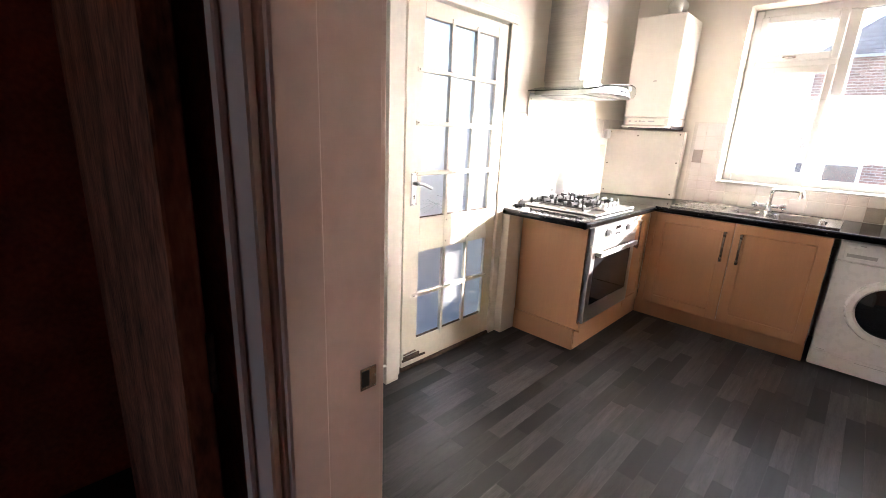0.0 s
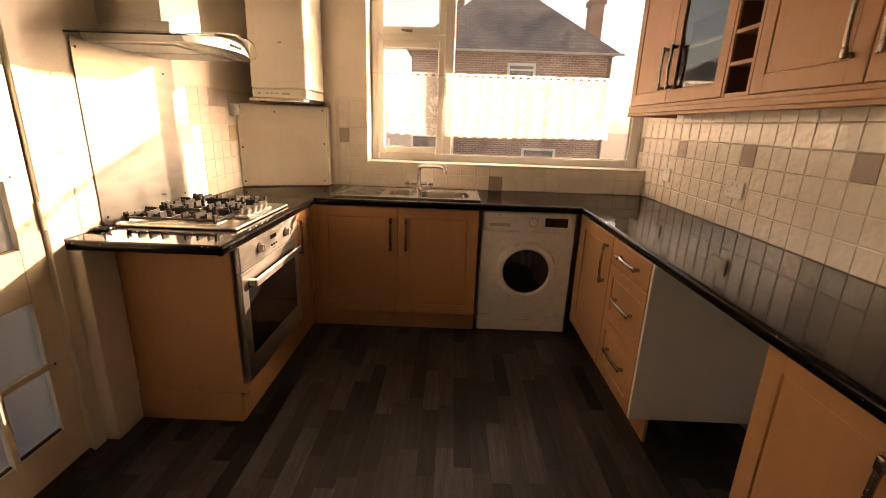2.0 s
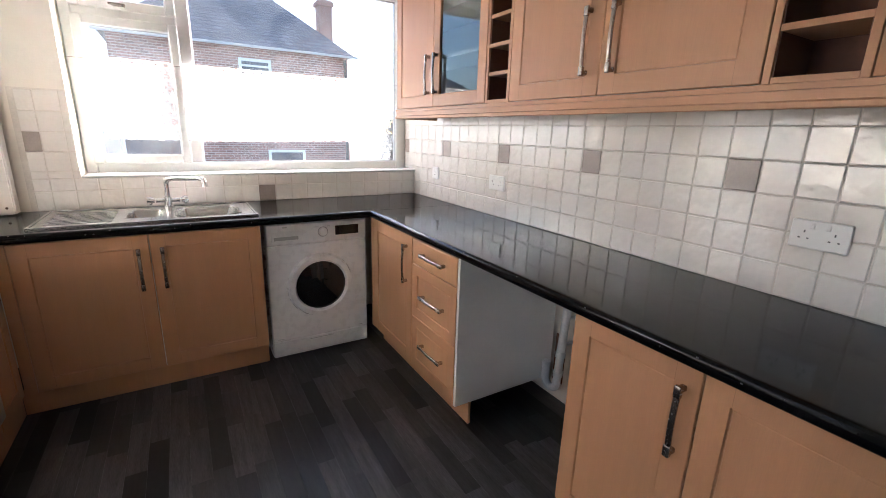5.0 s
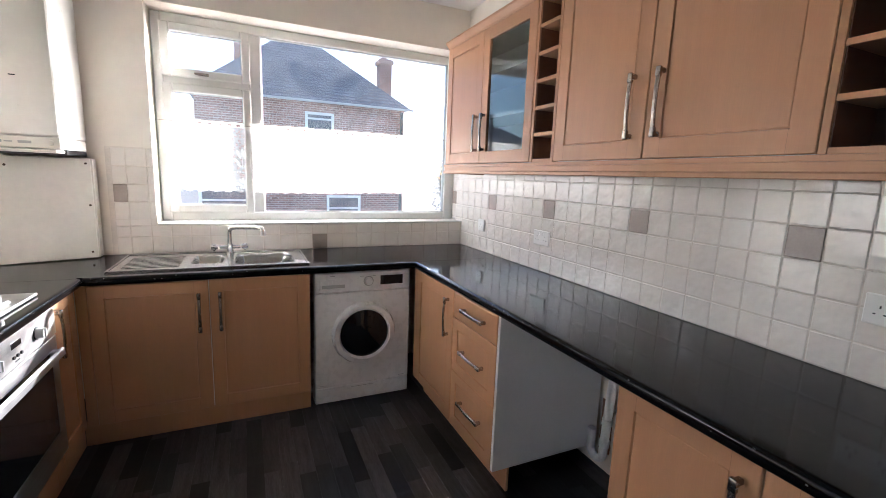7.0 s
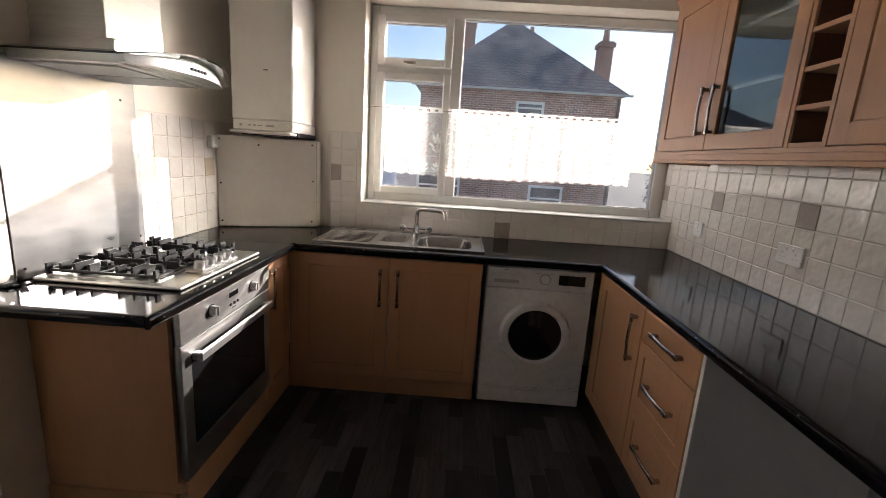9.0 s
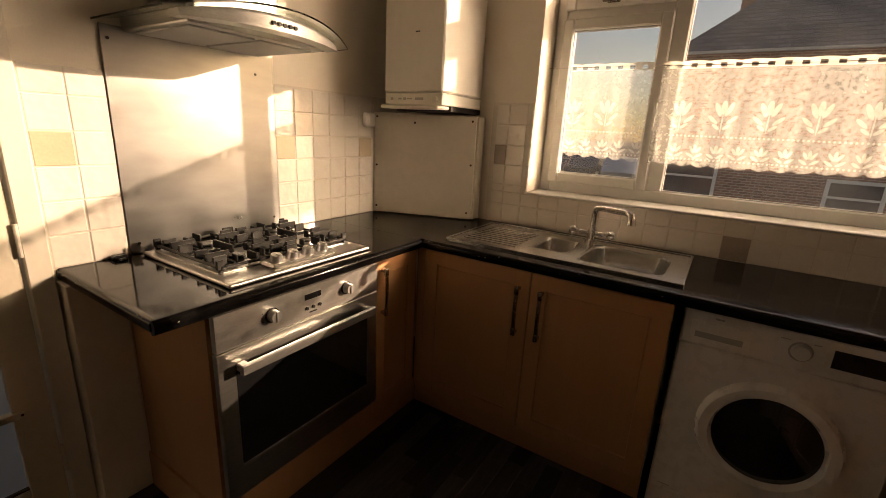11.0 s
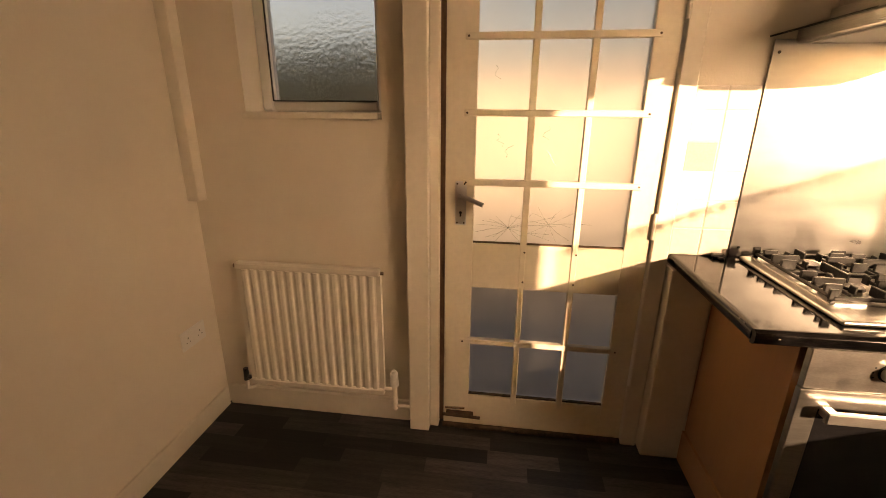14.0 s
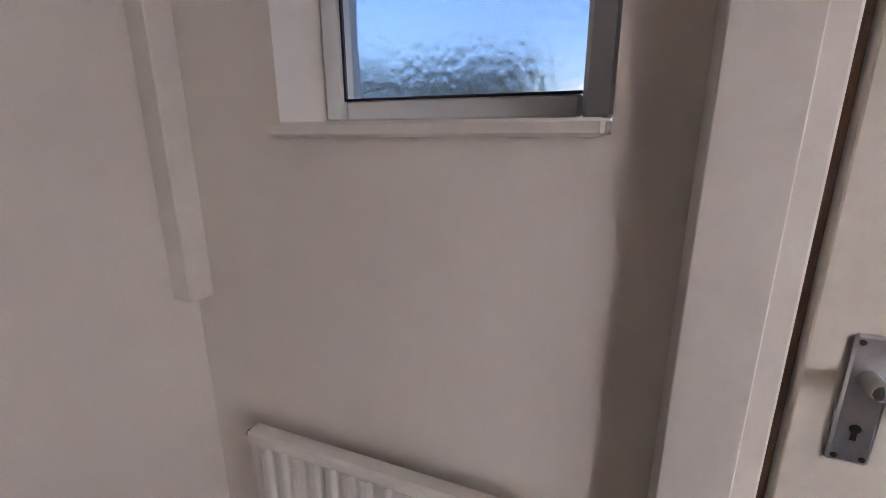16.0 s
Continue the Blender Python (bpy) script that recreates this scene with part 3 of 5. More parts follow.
def shaker(parent, m, w, h, rail=0.066, handle=None, length=0.20, upright=True, name="door", window=False):
    """A beech door with a raised frame round a sunk panel; m is its lower left corner seen from the room."""
    bm = bmesh.new()
    r = rail if h > 0.2 else 0.03
    if window:
        loops(bm, m, ((0, 0), (0, 0.0165), (0.0025, 0.019), (r - 0.002, 0.019), (r, 0.0165), (r, 0)), w, h, hole=True)
    else:
        loops(bm, m, ((0, 0), (0, 0.0165), (0.0025, 0.019), (r - 0.003, 0.019), (r - 0.0005, 0.0130), (r + 0.002, 0.0130), (r + 0.004, 0.0150), (r + 0.014, 0.0158)), w, h) if h > 0.2 else loops(
            bm, m, ((0, 0), (0, 0.0145), (0.002, 0.017), (0.006, 0.019)), w, h)
    d = part(name, bm, BEECH, parent)
    if name == "door":
        # the joints where rails meet stiles
        for u in (r, w - r):
            for v0, v1 in ((0.003, r - 0.003), (h - r + 0.003, h - 0.003)):
                part("rail_joint", boxes((u - 0.0004, v0, 0.0185, u + 0.0004, v1, 0.01915), m=m), GROOVE, d)
    if window:
        p = part("pane", boxes((r - 0.003, r - 0.003, 0.006, w - r + 0.003, h - r + 0.003, 0.010), m=m), CABGLASS, d, "clear cabinet glass")
        p.visible_shadow = False
    if handle:
        handle_bar(d, m @ pose(handle[0], handle[1], 0.0185), length, upright)
    return d


CABGLASS = glass("cabinet_glass", 0.02, (0.85, 0.92, 0.95))
S, WE, EA = ((1, 0, 0), (0, -1, 0)), ((0, -1, 0), (-1, 0, 0)), ((0, 1, 0), (1, 0, 0))
TOP = 0.848


def units():
    # sink unit
    c = thing("sink_cabinet", (1.14, 3.4, 0), "beech-effect double sink cabinet under the worktop", "cabinet", "base units")
    part("body", boxes((0.625, 3.118, 0.13, 1.660, 3.70, 0.70), bevel=0.001), CARCASS, c)
    part("post", boxes((0.5875, 3.0995, 0.13, 0.632, 3.118, TOP), bevel=0.001), BEECH, c)
    part("plinth", boxes((0.56, 3.150, 0.002, 1.660, 3.166, 0.128), bevel=0.001), BEECH, c, "beech plinth")
    part("cross_rail", boxes((0.64, 3.119, 0.80, 1.655, 3.14, TOP)), CARCASS, c)
    shaker(c, face((0.634, 3.118, 0.132), *S), 0.511, 0.714, handle=(0.467, 0.545), length=0.19)
    shaker(c, face((1.149, 3.118, 0.132), *S), 0.509, 0.714, handle=(0.05, 0.545), length=0.19)
    # narrow unit right of the oven
    c = thing("narrow_cabinet", (0.3, 2.95, 0), "narrow beech-effect base cabinet beside the oven", "cabinet", "base units")
    part("body", boxes((0.02, 2.800, 0.13, 0.566, 3.098, TOP), bevel=0.001), CARCASS, c)
    part("plinth", boxes((0.545, 2.800, 0.002, 0.559, 3.149, 0.128), bevel=0.001), BEECH, c)
    shaker(c, face((0.567, 2.803, 0.132), *EA), 0.292, 0.714, handle=(0.045, 0.57), length=0.19)
    # oven housing
    c = thing("oven_housing", (0.3, 2.45, 0), "beech-effect housing unit round the built-in oven", "cabinet", "base units")
    part("side_panel", boxes((0.086, 2.113, 0.15, 0.5845, 2.131, 0.196), (0.086, 2.113, 0.196, 0.566, 2.131, TOP)), BEECH, c)
    part("side_panel", boxes((0.02, 2.782, 0.13, 0.566, 2.798, TOP), bevel=0.001), CARCASS, c)
    part("base_panel", boxes((0.02, 2.1315, 0.168, 0.560, 2.781, 0.186), bevel=0.001), CARCASS, c)
    part("front_panel", boxes((0.567, 2.132, 0.13, 0.585, 2.7985, 0.198), bevel=0.0015), BEECH, c)
    part("plinth", boxes((0.545, 2.118, 0.002, 0.559, 2.799, 0.128), bevel=0.001), BEECH, c)
    part("end_plinth", boxes((0.086, 2.104, 0.002, 0.556, 2.117, 0.148), bevel=0.001), BEECH, c)
    part("top_rail", boxes((0.567, 2.132, 0.842, 0.585, 2.7985, TOP + 0.002)), BEECH, c)
    # corner door and drawers on the long run
    c = thing("corner_cabinet", (2.6, 2.8, 0), "beech-effect base cabinet with a single door", "cabinet", "base units")
    part("body", boxes((2.320, 2.530, 0.13, 2.90, 3.076, TOP), bevel=0.001), CARCASS, c)
    part("plinth", boxes((2.385, 2.530, 0.002, 2.399, 3.11, 0.128), bevel=0.001), BEECH, c)
    part("post", boxes((2.302, 3.060, 0.13, 2.320, 3.10, TOP), bevel=0.001), BEECH, c)
    shaker(c, face((2.320, 3.058, 0.132), *WE), 0.524, 0.714, handle=(0.47, 0.56), length=0.19)
    c = thing("drawer_unit", (2.6, 2.3, 0), "beech-effect unit of three drawers with white side", "drawers", "base units")
    part("body", boxes((2.320, 2.098, 0.13, 2.90, 2.528, TOP), bevel=0.001), CARCASS, c)
    part("side_panel", boxes((2.304, 2.080, 0.125, 2.905, 2.0975, TOP), bevel=0.001), CARCASS, c, "white melamine end panel")
    part("plinth", boxes((2.385, 2.085, 0.002, 2.399, 2.528, 0.128), bevel=0.001), BEECH, c)
    for z, h in ((0.712, 0.134), (0.424, 0.285), (0.132, 0.289)):
        shaker(c, face((2.320, 2.528, z), *WE), 0.428, h, rail=0.055, handle=(0.230, h * (0.53 if h < 0.2 else 0.50 if z > 0.3 else 0.57)), length=0.19, upright=False, name="drawer_front")
    c = thing("base_cabinet", (2.6, 1.05, 0), "beech-effect double-door base cabinet", "cabinet", "base units")
    part("body", boxes((2.352, 0.63, 0.13, 2.90, 1.462, TOP), bevel=0.001), CARCASS, c)
    part("plinth", boxes((2.40, 0.63, 0.002, 2.414, 1.462, 0.128), bevel=0.001), BEECH, c)
    shaker(c, face((2.352, 1.464, 0.132), *WE), 0.400, 0.714, handle=(0.361, 0.554), length=0.18)
    shaker(c, face((2.352, 1.060, 0.132), *WE), 0.428, 0.714, handle=(0.385, 0.554), length=0.18)


units()


def wall_units():
    x, z0, z1 = 2.612, 1.506, 2.245
    h = z1 - z0

    def carcass(c, y0, y1, back=CARCASS, side=BEECH):
        part("side", boxes((x, y1 - 0.016, z0, 2.905, y1, z1), bevel=0.001), side, c)
        part("side", boxes((x, y0, z0, 2.905, y0 + 0.016, z1), bevel=0.001), CARCASS, c)
        part("bottom", boxes((x, y0 + 0.0165, z0, 2.905, y1 - 0.0165, z0 + 0.016)), CARCASS, c)
        part("top", boxes((x, y0 + 0.0165, z1 - 0.016, 2.905, y1 - 0.0165, z1)), CARCASS, c)
        part("back", boxes((2.90, y0 + 0.0165, z0 + 0.0165, 2.905, y1 - 0.0165, z1 - 0.0165)), back, c)

    c = thing("wall_cabinet", (2.77, 2.85, z0), "beech-effect wall cabinet with one solid and one glazed door", "wall cabinet", "wall units")
    carcass(c, 2.370, 3.345)
    for z in (1.76, 2.0):
        part("shelf", boxes((x + 0.02, 2.388, z, 2.895, 3.327, z + 0.016)), CARCASS, c)
    shaker(c, face((x, 3.344, z0 + 0.002), *WE), 0.472, h - 0.004, handle=(0.430, 0.172), length=0.19)
    shaker(c, face((x, 2.870, z0 + 0.002), *WE), 0.499, h - 0.004, handle=(0.045, 0.172), length=0.19, window=True)

    def rack(y0, y1):
        r = thing("wine_rack", (2.77, (y0 + y1) / 2, z0), "beech-effect open wine rack with dark cubby holes", "rack", "wine racks")
        part("side", boxes((x - 0.018, y1 - 0.018, z0, 2.90, y1, z1), bevel=0.001), BEECH, r)
        part("side", boxes((x - 0.018, y0, z0, 2.90, y0 + 0.018, z1), bevel=0.001), BEECH, r)
        # back coloured dark for the shade deep in the cubby holes
        part("back", boxes((2.78, y0 + 0.0185, z0, 2.79, y1 - 0.0185, z1)), RECESS_SHADE, r)
        n = 6
        for k in range(n + 1):
            z = z0 + (h - 0.016) * k / n
            part("shelf", boxes((x - 0.016, y0 + 0.0185, z, 2.78, y1 - 0.0185, z + 0.016), bevel=0.001), BEECH_H, r)
        # dark sheets over the beech sides, painted as the shade inside the holes
        part("lining", boxes((x - 0.010, y0 + 0.0182, z0 + 0.017, 2.78, y0 + 0.0215, z1 - 0.02), (x - 0.010, y1 - 0.0215, z0 + 0.017, 2.78, y1 - 0.0182, z1 - 0.02)), RECESS_SHADE, r)

    rack(2.191, 2.368)
    c = thing("wall_cabinet", (2.77, 1.7, z0), "beech-effect double-door wall cabinet", "wall cabinet", "wall units")
    carcass(c, 1.195, 2.189)
    shaker(c, face((x, 2.188, z0 + 0.002), *WE), 0.480, h - 0.004, handle=(0.424, 0.178), length=0.20)
    shaker(c, face((x, 1.705, z0 + 0.002), *WE), 0.509, h - 0.004, handle=(0.055, 0.178), length=0.20)
    rack(0.985, 1.193)
    c = thing("wall_cabinet", (2.77, 0.75, z0), "beech-effect single-door wall cabinet", "wall cabinet", "wall units")
    carcass(c, 0.50, 0.983)
    shaker(c, face((x, 0.982, z0 + 0.002), *WE), 0.481, h - 0.004, handle=(0.446, 0.20), length=0.20)
    p = thing("light_pelmet", (2.6, 1.9, 1.446), "beech-effect moulded pelmet under the wall units", "pelmet")
    bm = bmesh.new()
    moulding(bm, ((2.612, 1.505), (2.590, 1.505), (2.590, 1.490), (2.595, 1.489), (2.595, 1.466), (2.588, 1.461), (2.588, 1.449), (2.591, 1.446), (2.612, 1.446)), 0.50, 3.360)
    part("front_strip", bm, BEECH_H, p)
    part("return_strip", boxes((2.6125, 3.340, 1.446, 2.90, 3.356, 1.505), bevel=0.002), BEECH_H, p)
    p = thing("cornice", (2.6, 1.9, 2.246), "beech-effect cornice on top of the wall units", "cornice")
    bm = bmesh.new()
    moulding(bm, ((2.64, 2.246), (2.598, 2.246), (2.594, 2.256), (2.580, 2.272), (2.574, 2.278), (2.574, 2.290), (2.64, 2.290)), 0.50, 3.358)
    part("front_strip", bm, BEECH_H, p)
    part("return_strip", boxes((2.6405, 3.336, 2.246, 2.90, 3.358, 2.290), bevel=0.003), BEECH_H, p)


wall_units()


def worktop(at, label, top, lips, cut=None):
    """A black post-formed worktop: its flat top (with a cut-out) and rounded, chipped lips along the open sides."""
    w = thing("worktop", at, label, "worktop", "worktops")
    x0, y0, x1, y1 = top
    z0, z1 = 0.85, 0.89
    bm = bmesh.new()
    if cut:
        plate(bm, (x0, cut[0], cut[2], x1), (y0, cut[1], cut[3], y1), z0, z1, ((1, 1),))
    else:
        plate(bm, (x0, x1), (y0, y1), z0, z1)
    part("top", bm, WORKTOP, w)
    rng = random.Random(int(at[0] * 100))
    for axis, v, sgn, a, b in lips:
        bm = bmesh.new()
        prof = [(0.0, z0)] + [(0.007 + 0.013 * math.sin(t), z0 + 0.013 - 0.013 * math.cos(t)) for t in (0, 0.5, 1.05, 1.57)] + [(0.007 + 0.013 * math.cos(t), z1 - 0.013 + 0.013 * math.sin(t)) for t in (0, 0.5, 1.05, 1.57)] + [(0.0, z1)]
        ends = []
        for e in (a, b):
            ends.append([bm.verts.new((v + sgn * q, e, z) if axis == "x" else (e, v + sgn * q, z)) for q, z in prof])
        for k in range(len(prof)):
            q = (k + 1) % len(prof)
            bm.faces.new((ends[0][k], ends[0][q], ends[1][q], ends[1][k]))
        bm.faces.new(ends[0]); bm.faces.new(ends[1])
        lip = part("lip", bm, WORKTOP, w, smooth=True)
        bm = bmesh.new()
        for _ in range(int((b - a) * 7)):
            e, z, ln = rng.uniform(a, b), z1 - rng.choice((0.004, 0.006, 0.012, 0.02)), rng.uniform(0.002, 0.007)
            c = v + sgn * 0.0196
            if axis == "x":
                box(bm, min(c, c + sgn * 0.0006), e, z, max(c, c + sgn * 0.0006), e + ln, z + 0.003)
            else:
                box(bm, e, min(c, c + sgn * 0.0006), z, e + ln, max(c, c + sgn * 0.0006), z + 0.003)
        ch = part("chips", bm, CHIP, lip, "small pale chips in the laminate")
        ch["kind"] = "stuff"


CHIP = material("laminate_chip", (0.30, 0.27, 0.23), 0.7, vary=0.2)
worktop((0.3, 2.5, 0.85), "black laminate worktop holding the hob", (0.002, 1.980, 0.606, 3.0795), (("x", 0.606, 1, 1.962, 3.0795), ("y", 1.980, -1, 0.002, 0.606)), cut=(0.06, 2.23, 0.52, 2.76))
worktop((1.4, 3.4, 0.85), "black laminate worktop holding the sink", (0.002, 3.100, W - 0.002, L - 0.002), (("y", 3.100, -1, 0.627, 2.291),), cut=(1.02, 3.21, 1.62, 3.60))
worktop((2.6, 1.7, 0.85), "long black glossy laminate worktop with chipped edge", (2.312, 0.40, W - 0.002, 3.0980), (("x", 2.312, -1, 0.40, 3.0985),))
seam = part("worktop_joint", boxes((2.295, 3.0982, 0.8895, W - 0.003, 3.0998, 0.8906)), NICKEL)
tagged(seam, "thin metal joint strip between two worktops", "trim")
seam = part("worktop_joint", boxes((0.003, 3.0800, 0.8895, 0.604, 3.0990, 0.8903)), WORKTOP)
tagged(seam, "black filler strip between two worktops", "trim")


# ---- appliances ----
def oven():
    o = thing("oven", (0.58, 2.46, 0.2), "stainless steel built-in electric oven with black glass door", "oven")
    y0, y1 = 2.114, 2.796
    part("body", boxes((0.05, 2.16, 0.20, 0.586, 2.77, 0.83)), STEEL, o)
    cp = part("control_panel", boxes((0.5865, y0, 0.728, 0.608, y1, 0.842), bevel=0.002), STEEL_H, o, "brushed steel control panel")
    for y in (2.30, 2.62):
        bm = bmesh.new()
        rod(bm, (0.608, y, 0.788), (0.634, y, 0.788), 0.021, 0.018, n=24)
        box(bm, 0.634, y - 0.003, 0.772, 0.638, y + 0.003, 0.806)
        part("knob", bm, ALU, cp, "steel-faced control knob", smooth=True)
        bm = bmesh.new()
        rod(bm, (0.608, y, 0.788), (0.611, y, 0.788), 0.025, n=24)
        part("knob_ring", bm, BLACK, cp)
    part("display", boxes((0.608, 2.428, 0.795, 0.6095, 2.498, 0.815)), BLACKGLASS, cp, "dark clock display")
    for y in (2.435, 2.463, 2.491):
        bm = bmesh.new()
        rod(bm, (0.608, y, 0.765), (0.613, y, 0.765), 0.006, n=14)
        part("button", bm, BLACK, cp)
    part("marking", boxes((0.608, 2.265, 0.80, 0.6085, 2.269, 0.804), (0.608, 2.262, 0.786, 0.6085, 2.266, 0.790), (0.608, 2.265, 0.772, 0.6085, 2.269, 0.776),
                          (0.608, 2.446, 0.745, 0.6085, 2.480, 0.750)), BLACK, cp)["kind"] = "stuff"
    bm = bmesh.new()
    loops(bm, face((0.5865, y0, 0.205), *EA), ((0, 0), (0, 0.0175), (0.002, 0.0195), (0.054, 0.0195), (0.056, 0.0175), (0.056, 0)), y1 - y0, 0.517, hole=True, low=2.0)
    d = part("oven_door", bm, STEEL, o)
    part("window_pane", boxes((0.5866, y0 + 0.0565, 0.3175, 0.604, y1 - 0.0565, 0.6655), bevel=0.001), BLACKGLASS, d, "black tinted oven glass")
    part("handle", boxes((0.6065, y0 + 0.055, 0.652, 0.64, y0 + 0.085, 0.678), (0.6065, y1 - 0.085, 0.652, 0.64, y1 - 0.055, 0.678), (0.632, y0 + 0.05, 0.648, 0.648, y1 - 0.05, 0.682), bevel=0.004), STEEL_H, d, "wide flat steel handle")


oven()


def hob():
    h = thing("gas_hob", (0.29, 2.50, 0.89), "stainless steel four-burner gas hob with black pan supports", "hob")
    z = 0.891
    bm = bmesh.new()
    box(bm, 0.035, 2.195, z, 0.565, 2.795, z + 0.014, 0.006, None, 3)
    box(bm, 0.055, 2.225, z + 0.0135, 0.46, 2.765, z + 0.019, 0.004, None, 2)
    part("plate", bm, STEEL_H, h)
    part("knob_ramp", boxes((0.47, 2.36, z + 0.0142, 0.548, 2.63, z + 0.030), bevel=0.008), STEEL_H, h)
    for k in range(4):
        y = 2.395 + 0.066 * k
        bm = bmesh.new()
        rod(bm, (0.510, y, z + 0.030), (0.516, y, z + 0.056), 0.022, 0.018, n=20)
        box(bm, 0.498, y - 0.003, z + 0.055, 0.534, y + 0.003, z + 0.059, 0.001)
        part("knob", bm, ALU, h, "silver hob knob", smooth=True)
    for x, y, r in ((0.155, 2.345, 0.045), (0.155, 2.645, 0.034), (0.365, 2.345, 0.034), (0.365, 2.645, 0.026)):
        bm = bmesh.new()
        rod(bm, (x, y, z + 0.019), (x, y, z + 0.030), r * 1.15, r, n=24)
        b = part("burner", bm, STEEL, h, smooth=True)
        bm = bmesh.new()
        rod(bm, (x, y, z + 0.030), (x, y, z + 0.038), r * 0.9, r * 0.8, n=24)
        part("burner_cap", bm, IRON, b)
    for y0, y1 in ((2.235, 2.490), (2.510, 2.760)):
        bm = bmesh.new()
        za, zb = z + 0.028, z + 0.038
        for y in (y0, y1):
            box(bm, 0.062, y - 0.005, za, 0.456, y + 0.005, zb, 0.002)
        for x in (0.062, 0.26, 0.456):
            box(bm, x - 0.005, y0, za, x + 0.005, y1, zb, 0.002)
        ym = (y0 + y1) / 2
        for x in (0.155, 0.365):
            for a, b in ((y0, y0 + 0.085), (y1 - 0.085, y1)):
                box(bm, x - 0.005, a, za, x + 0.005, b, z + 0.060, 0.002)
                box(bm, x - 0.03, (a + b) / 2 - 0.005, za, x + 0.03, (a + b) / 2 + 0.005, z + 0.042, 0.002)
        for x in (0.105, 0.21, 0.31, 0.415):
            for a, b in ((y0, y0 + 0.045), (y1 - 0.045, y1)):
                box(bm, x - 0.005, a, za, x + 0.005, b, z + 0.060, 0.0015)
        # raised fingers round each burner
        for x in (0.155, 0.365):
            for k in range(4):
                w = math.pi * (k + 0.5) / 2
                px, py = x + 0.068 * math.cos(w), ym + 0.072 * math.sin(w)
                box(bm, px - 0.012, py - 0.004, za, px + 0.012, py + 0.004, z + 0.056, 0.002)
            for sy in (-1, 1):
                box(bm, x - 0.070, ym + sy * 0.066 - 0.004, za, x + 0.070, ym + sy * 0.066 + 0.004, zb, 0.002)
        for xa, xb in ((0.062, 0.115), (0.20, 0.32), (0.405, 0.456)):
            box(bm, xa, ym - 0.004, za, xb, ym + 0.004, z + 0.058, 0.002)
        for x in (0.064, 0.454):
            for y in (y0, y1):
                box(bm, x - 0.007, y - 0.007, z + 0.014, x + 0.007, y + 0.007, za, 0.002)
                box(bm, x - 0.005, y - 0.012, za, x + 0.005, y + 0.012, z + 0.058, 0.002)
        part("pan_support", bm, IRON, h, "black cast iron pan support")


hob()


def hood():
    h = thing("cooker_hood", (0.25, 2.48, 1.62), "stainless steel chimney cooker hood with curved glass canopy", "cooker hood")
    part("chimney", boxes((0.002, 2.335, 1.72, 0.27, 2.625, 2.10), (0.002, 2.340, 2.10, 0.265, 2.620, H - 0.001), bevel=0.002), STEEL, h)
    part("motor_box", boxes((0.002, 2.235, 1.628, 0.40, 2.725, 1.668), (0.03, 2.30, 1.668, 0.32, 2.66, 1.72), bevel=0.004), STEEL_H, h)
    part("filter", boxes((0.04, 2.26, 1.622, 0.36, 2.47, 1.628), (0.04, 2.49, 1.622, 0.36, 2.70, 1.628), bevel=0.001), GREYPLASTIC, h, "grey mesh grease filter")
    # curved glass: arched across the hood, with a bowed front edge
    bm = bmesh.new()
    n, k = 20, 10
    top, bot = [], []
    for i in range(n + 1):
        u = i / n * 2 - 1
        y = 2.48 + 0.325 * u
        reach = 0.44 + 0.10 * (1 - u * u)
        z = 1.645 + 0.048 * (1 - u * u)
        top.append([bm.verts.new((0.004 + (reach - 0.004) * j / k, y, z + 0.006)) for j in range(k + 1)])
        bot.append([bm.verts.new((0.004 + (reach - 0.004) * j / k, y, z)) for j in range(k + 1)])
    for i in range(n):
        for j in range(k):
            bm.faces.new((top[i][j], top[i + 1][j], top[i + 1][j + 1], top[i][j + 1]))
            bm.faces.new((bot[i][j], bot[i][j + 1], bot[i + 1][j + 1], bot[i + 1][j]))
        bm.faces.new((top[i][k], top[i + 1][k], bot[i + 1][k], bot[i][k]))
        bm.faces.new((top[i][0], bot[i][0], bot[i + 1][0], top[i + 1][0]))
    for j in range(k):
        bm.faces.new((top[0][j], top[0][j + 1], bot[0][j + 1], bot[0][j]))
        bm.faces.new((top[n][j], bot[n][j], bot[n][j + 1], top[n][j + 1]))
    part("canopy", bm, HOODGLASS, h, "curved clear glass canopy", smooth=True)
    # steel front band that follows the bow
    bm = bmesh.new()
    rings = []
    for i in range(17):
        u = (i / 16 * 2 - 1) * 0.86
        y = 2.48 + 0.325 * u
        x = 0.40 + 0.09 * (1 - u * u)
        zt = 1.640 + 0.046 * (1 - u * u)
        zb = 1.630 + 0.008 * (1 - u * u)
        rings.append([bm.verts.new(c) for c in ((x, y, zt), (x + 0.012, y, zb), (x - 0.05, y, zb), (x - 0.05, y, zt))])
    for a, b in zip(rings, rings[1:]):
        for q in range(4):
            bm.faces.new((a[q], a[(q + 1) % 4], b[(q + 1) % 4], b[q]))
    bm.faces.new(rings[0]); bm.faces.new(rings[-1])
    part("front_band", bm, STEEL_H, h, "bowed steel front band", smooth=True)
    for q in range(5):
        bm = bmesh.new()
        y = 2.44 + 0.02 * q
        rod(bm, (0.488, y, 1.660), (0.503, y, 1.657), 0.006, n=12)
        part("button", bm, BLACK, h)


hood()

sp = part("splashback", boxes((0.008, 2.170, 0.8915, 0.0105, 2.790, 1.640), bevel=0.0005), SPLASH)
tagged(sp, "scratched stainless steel splashback behind the hob", "splashback")
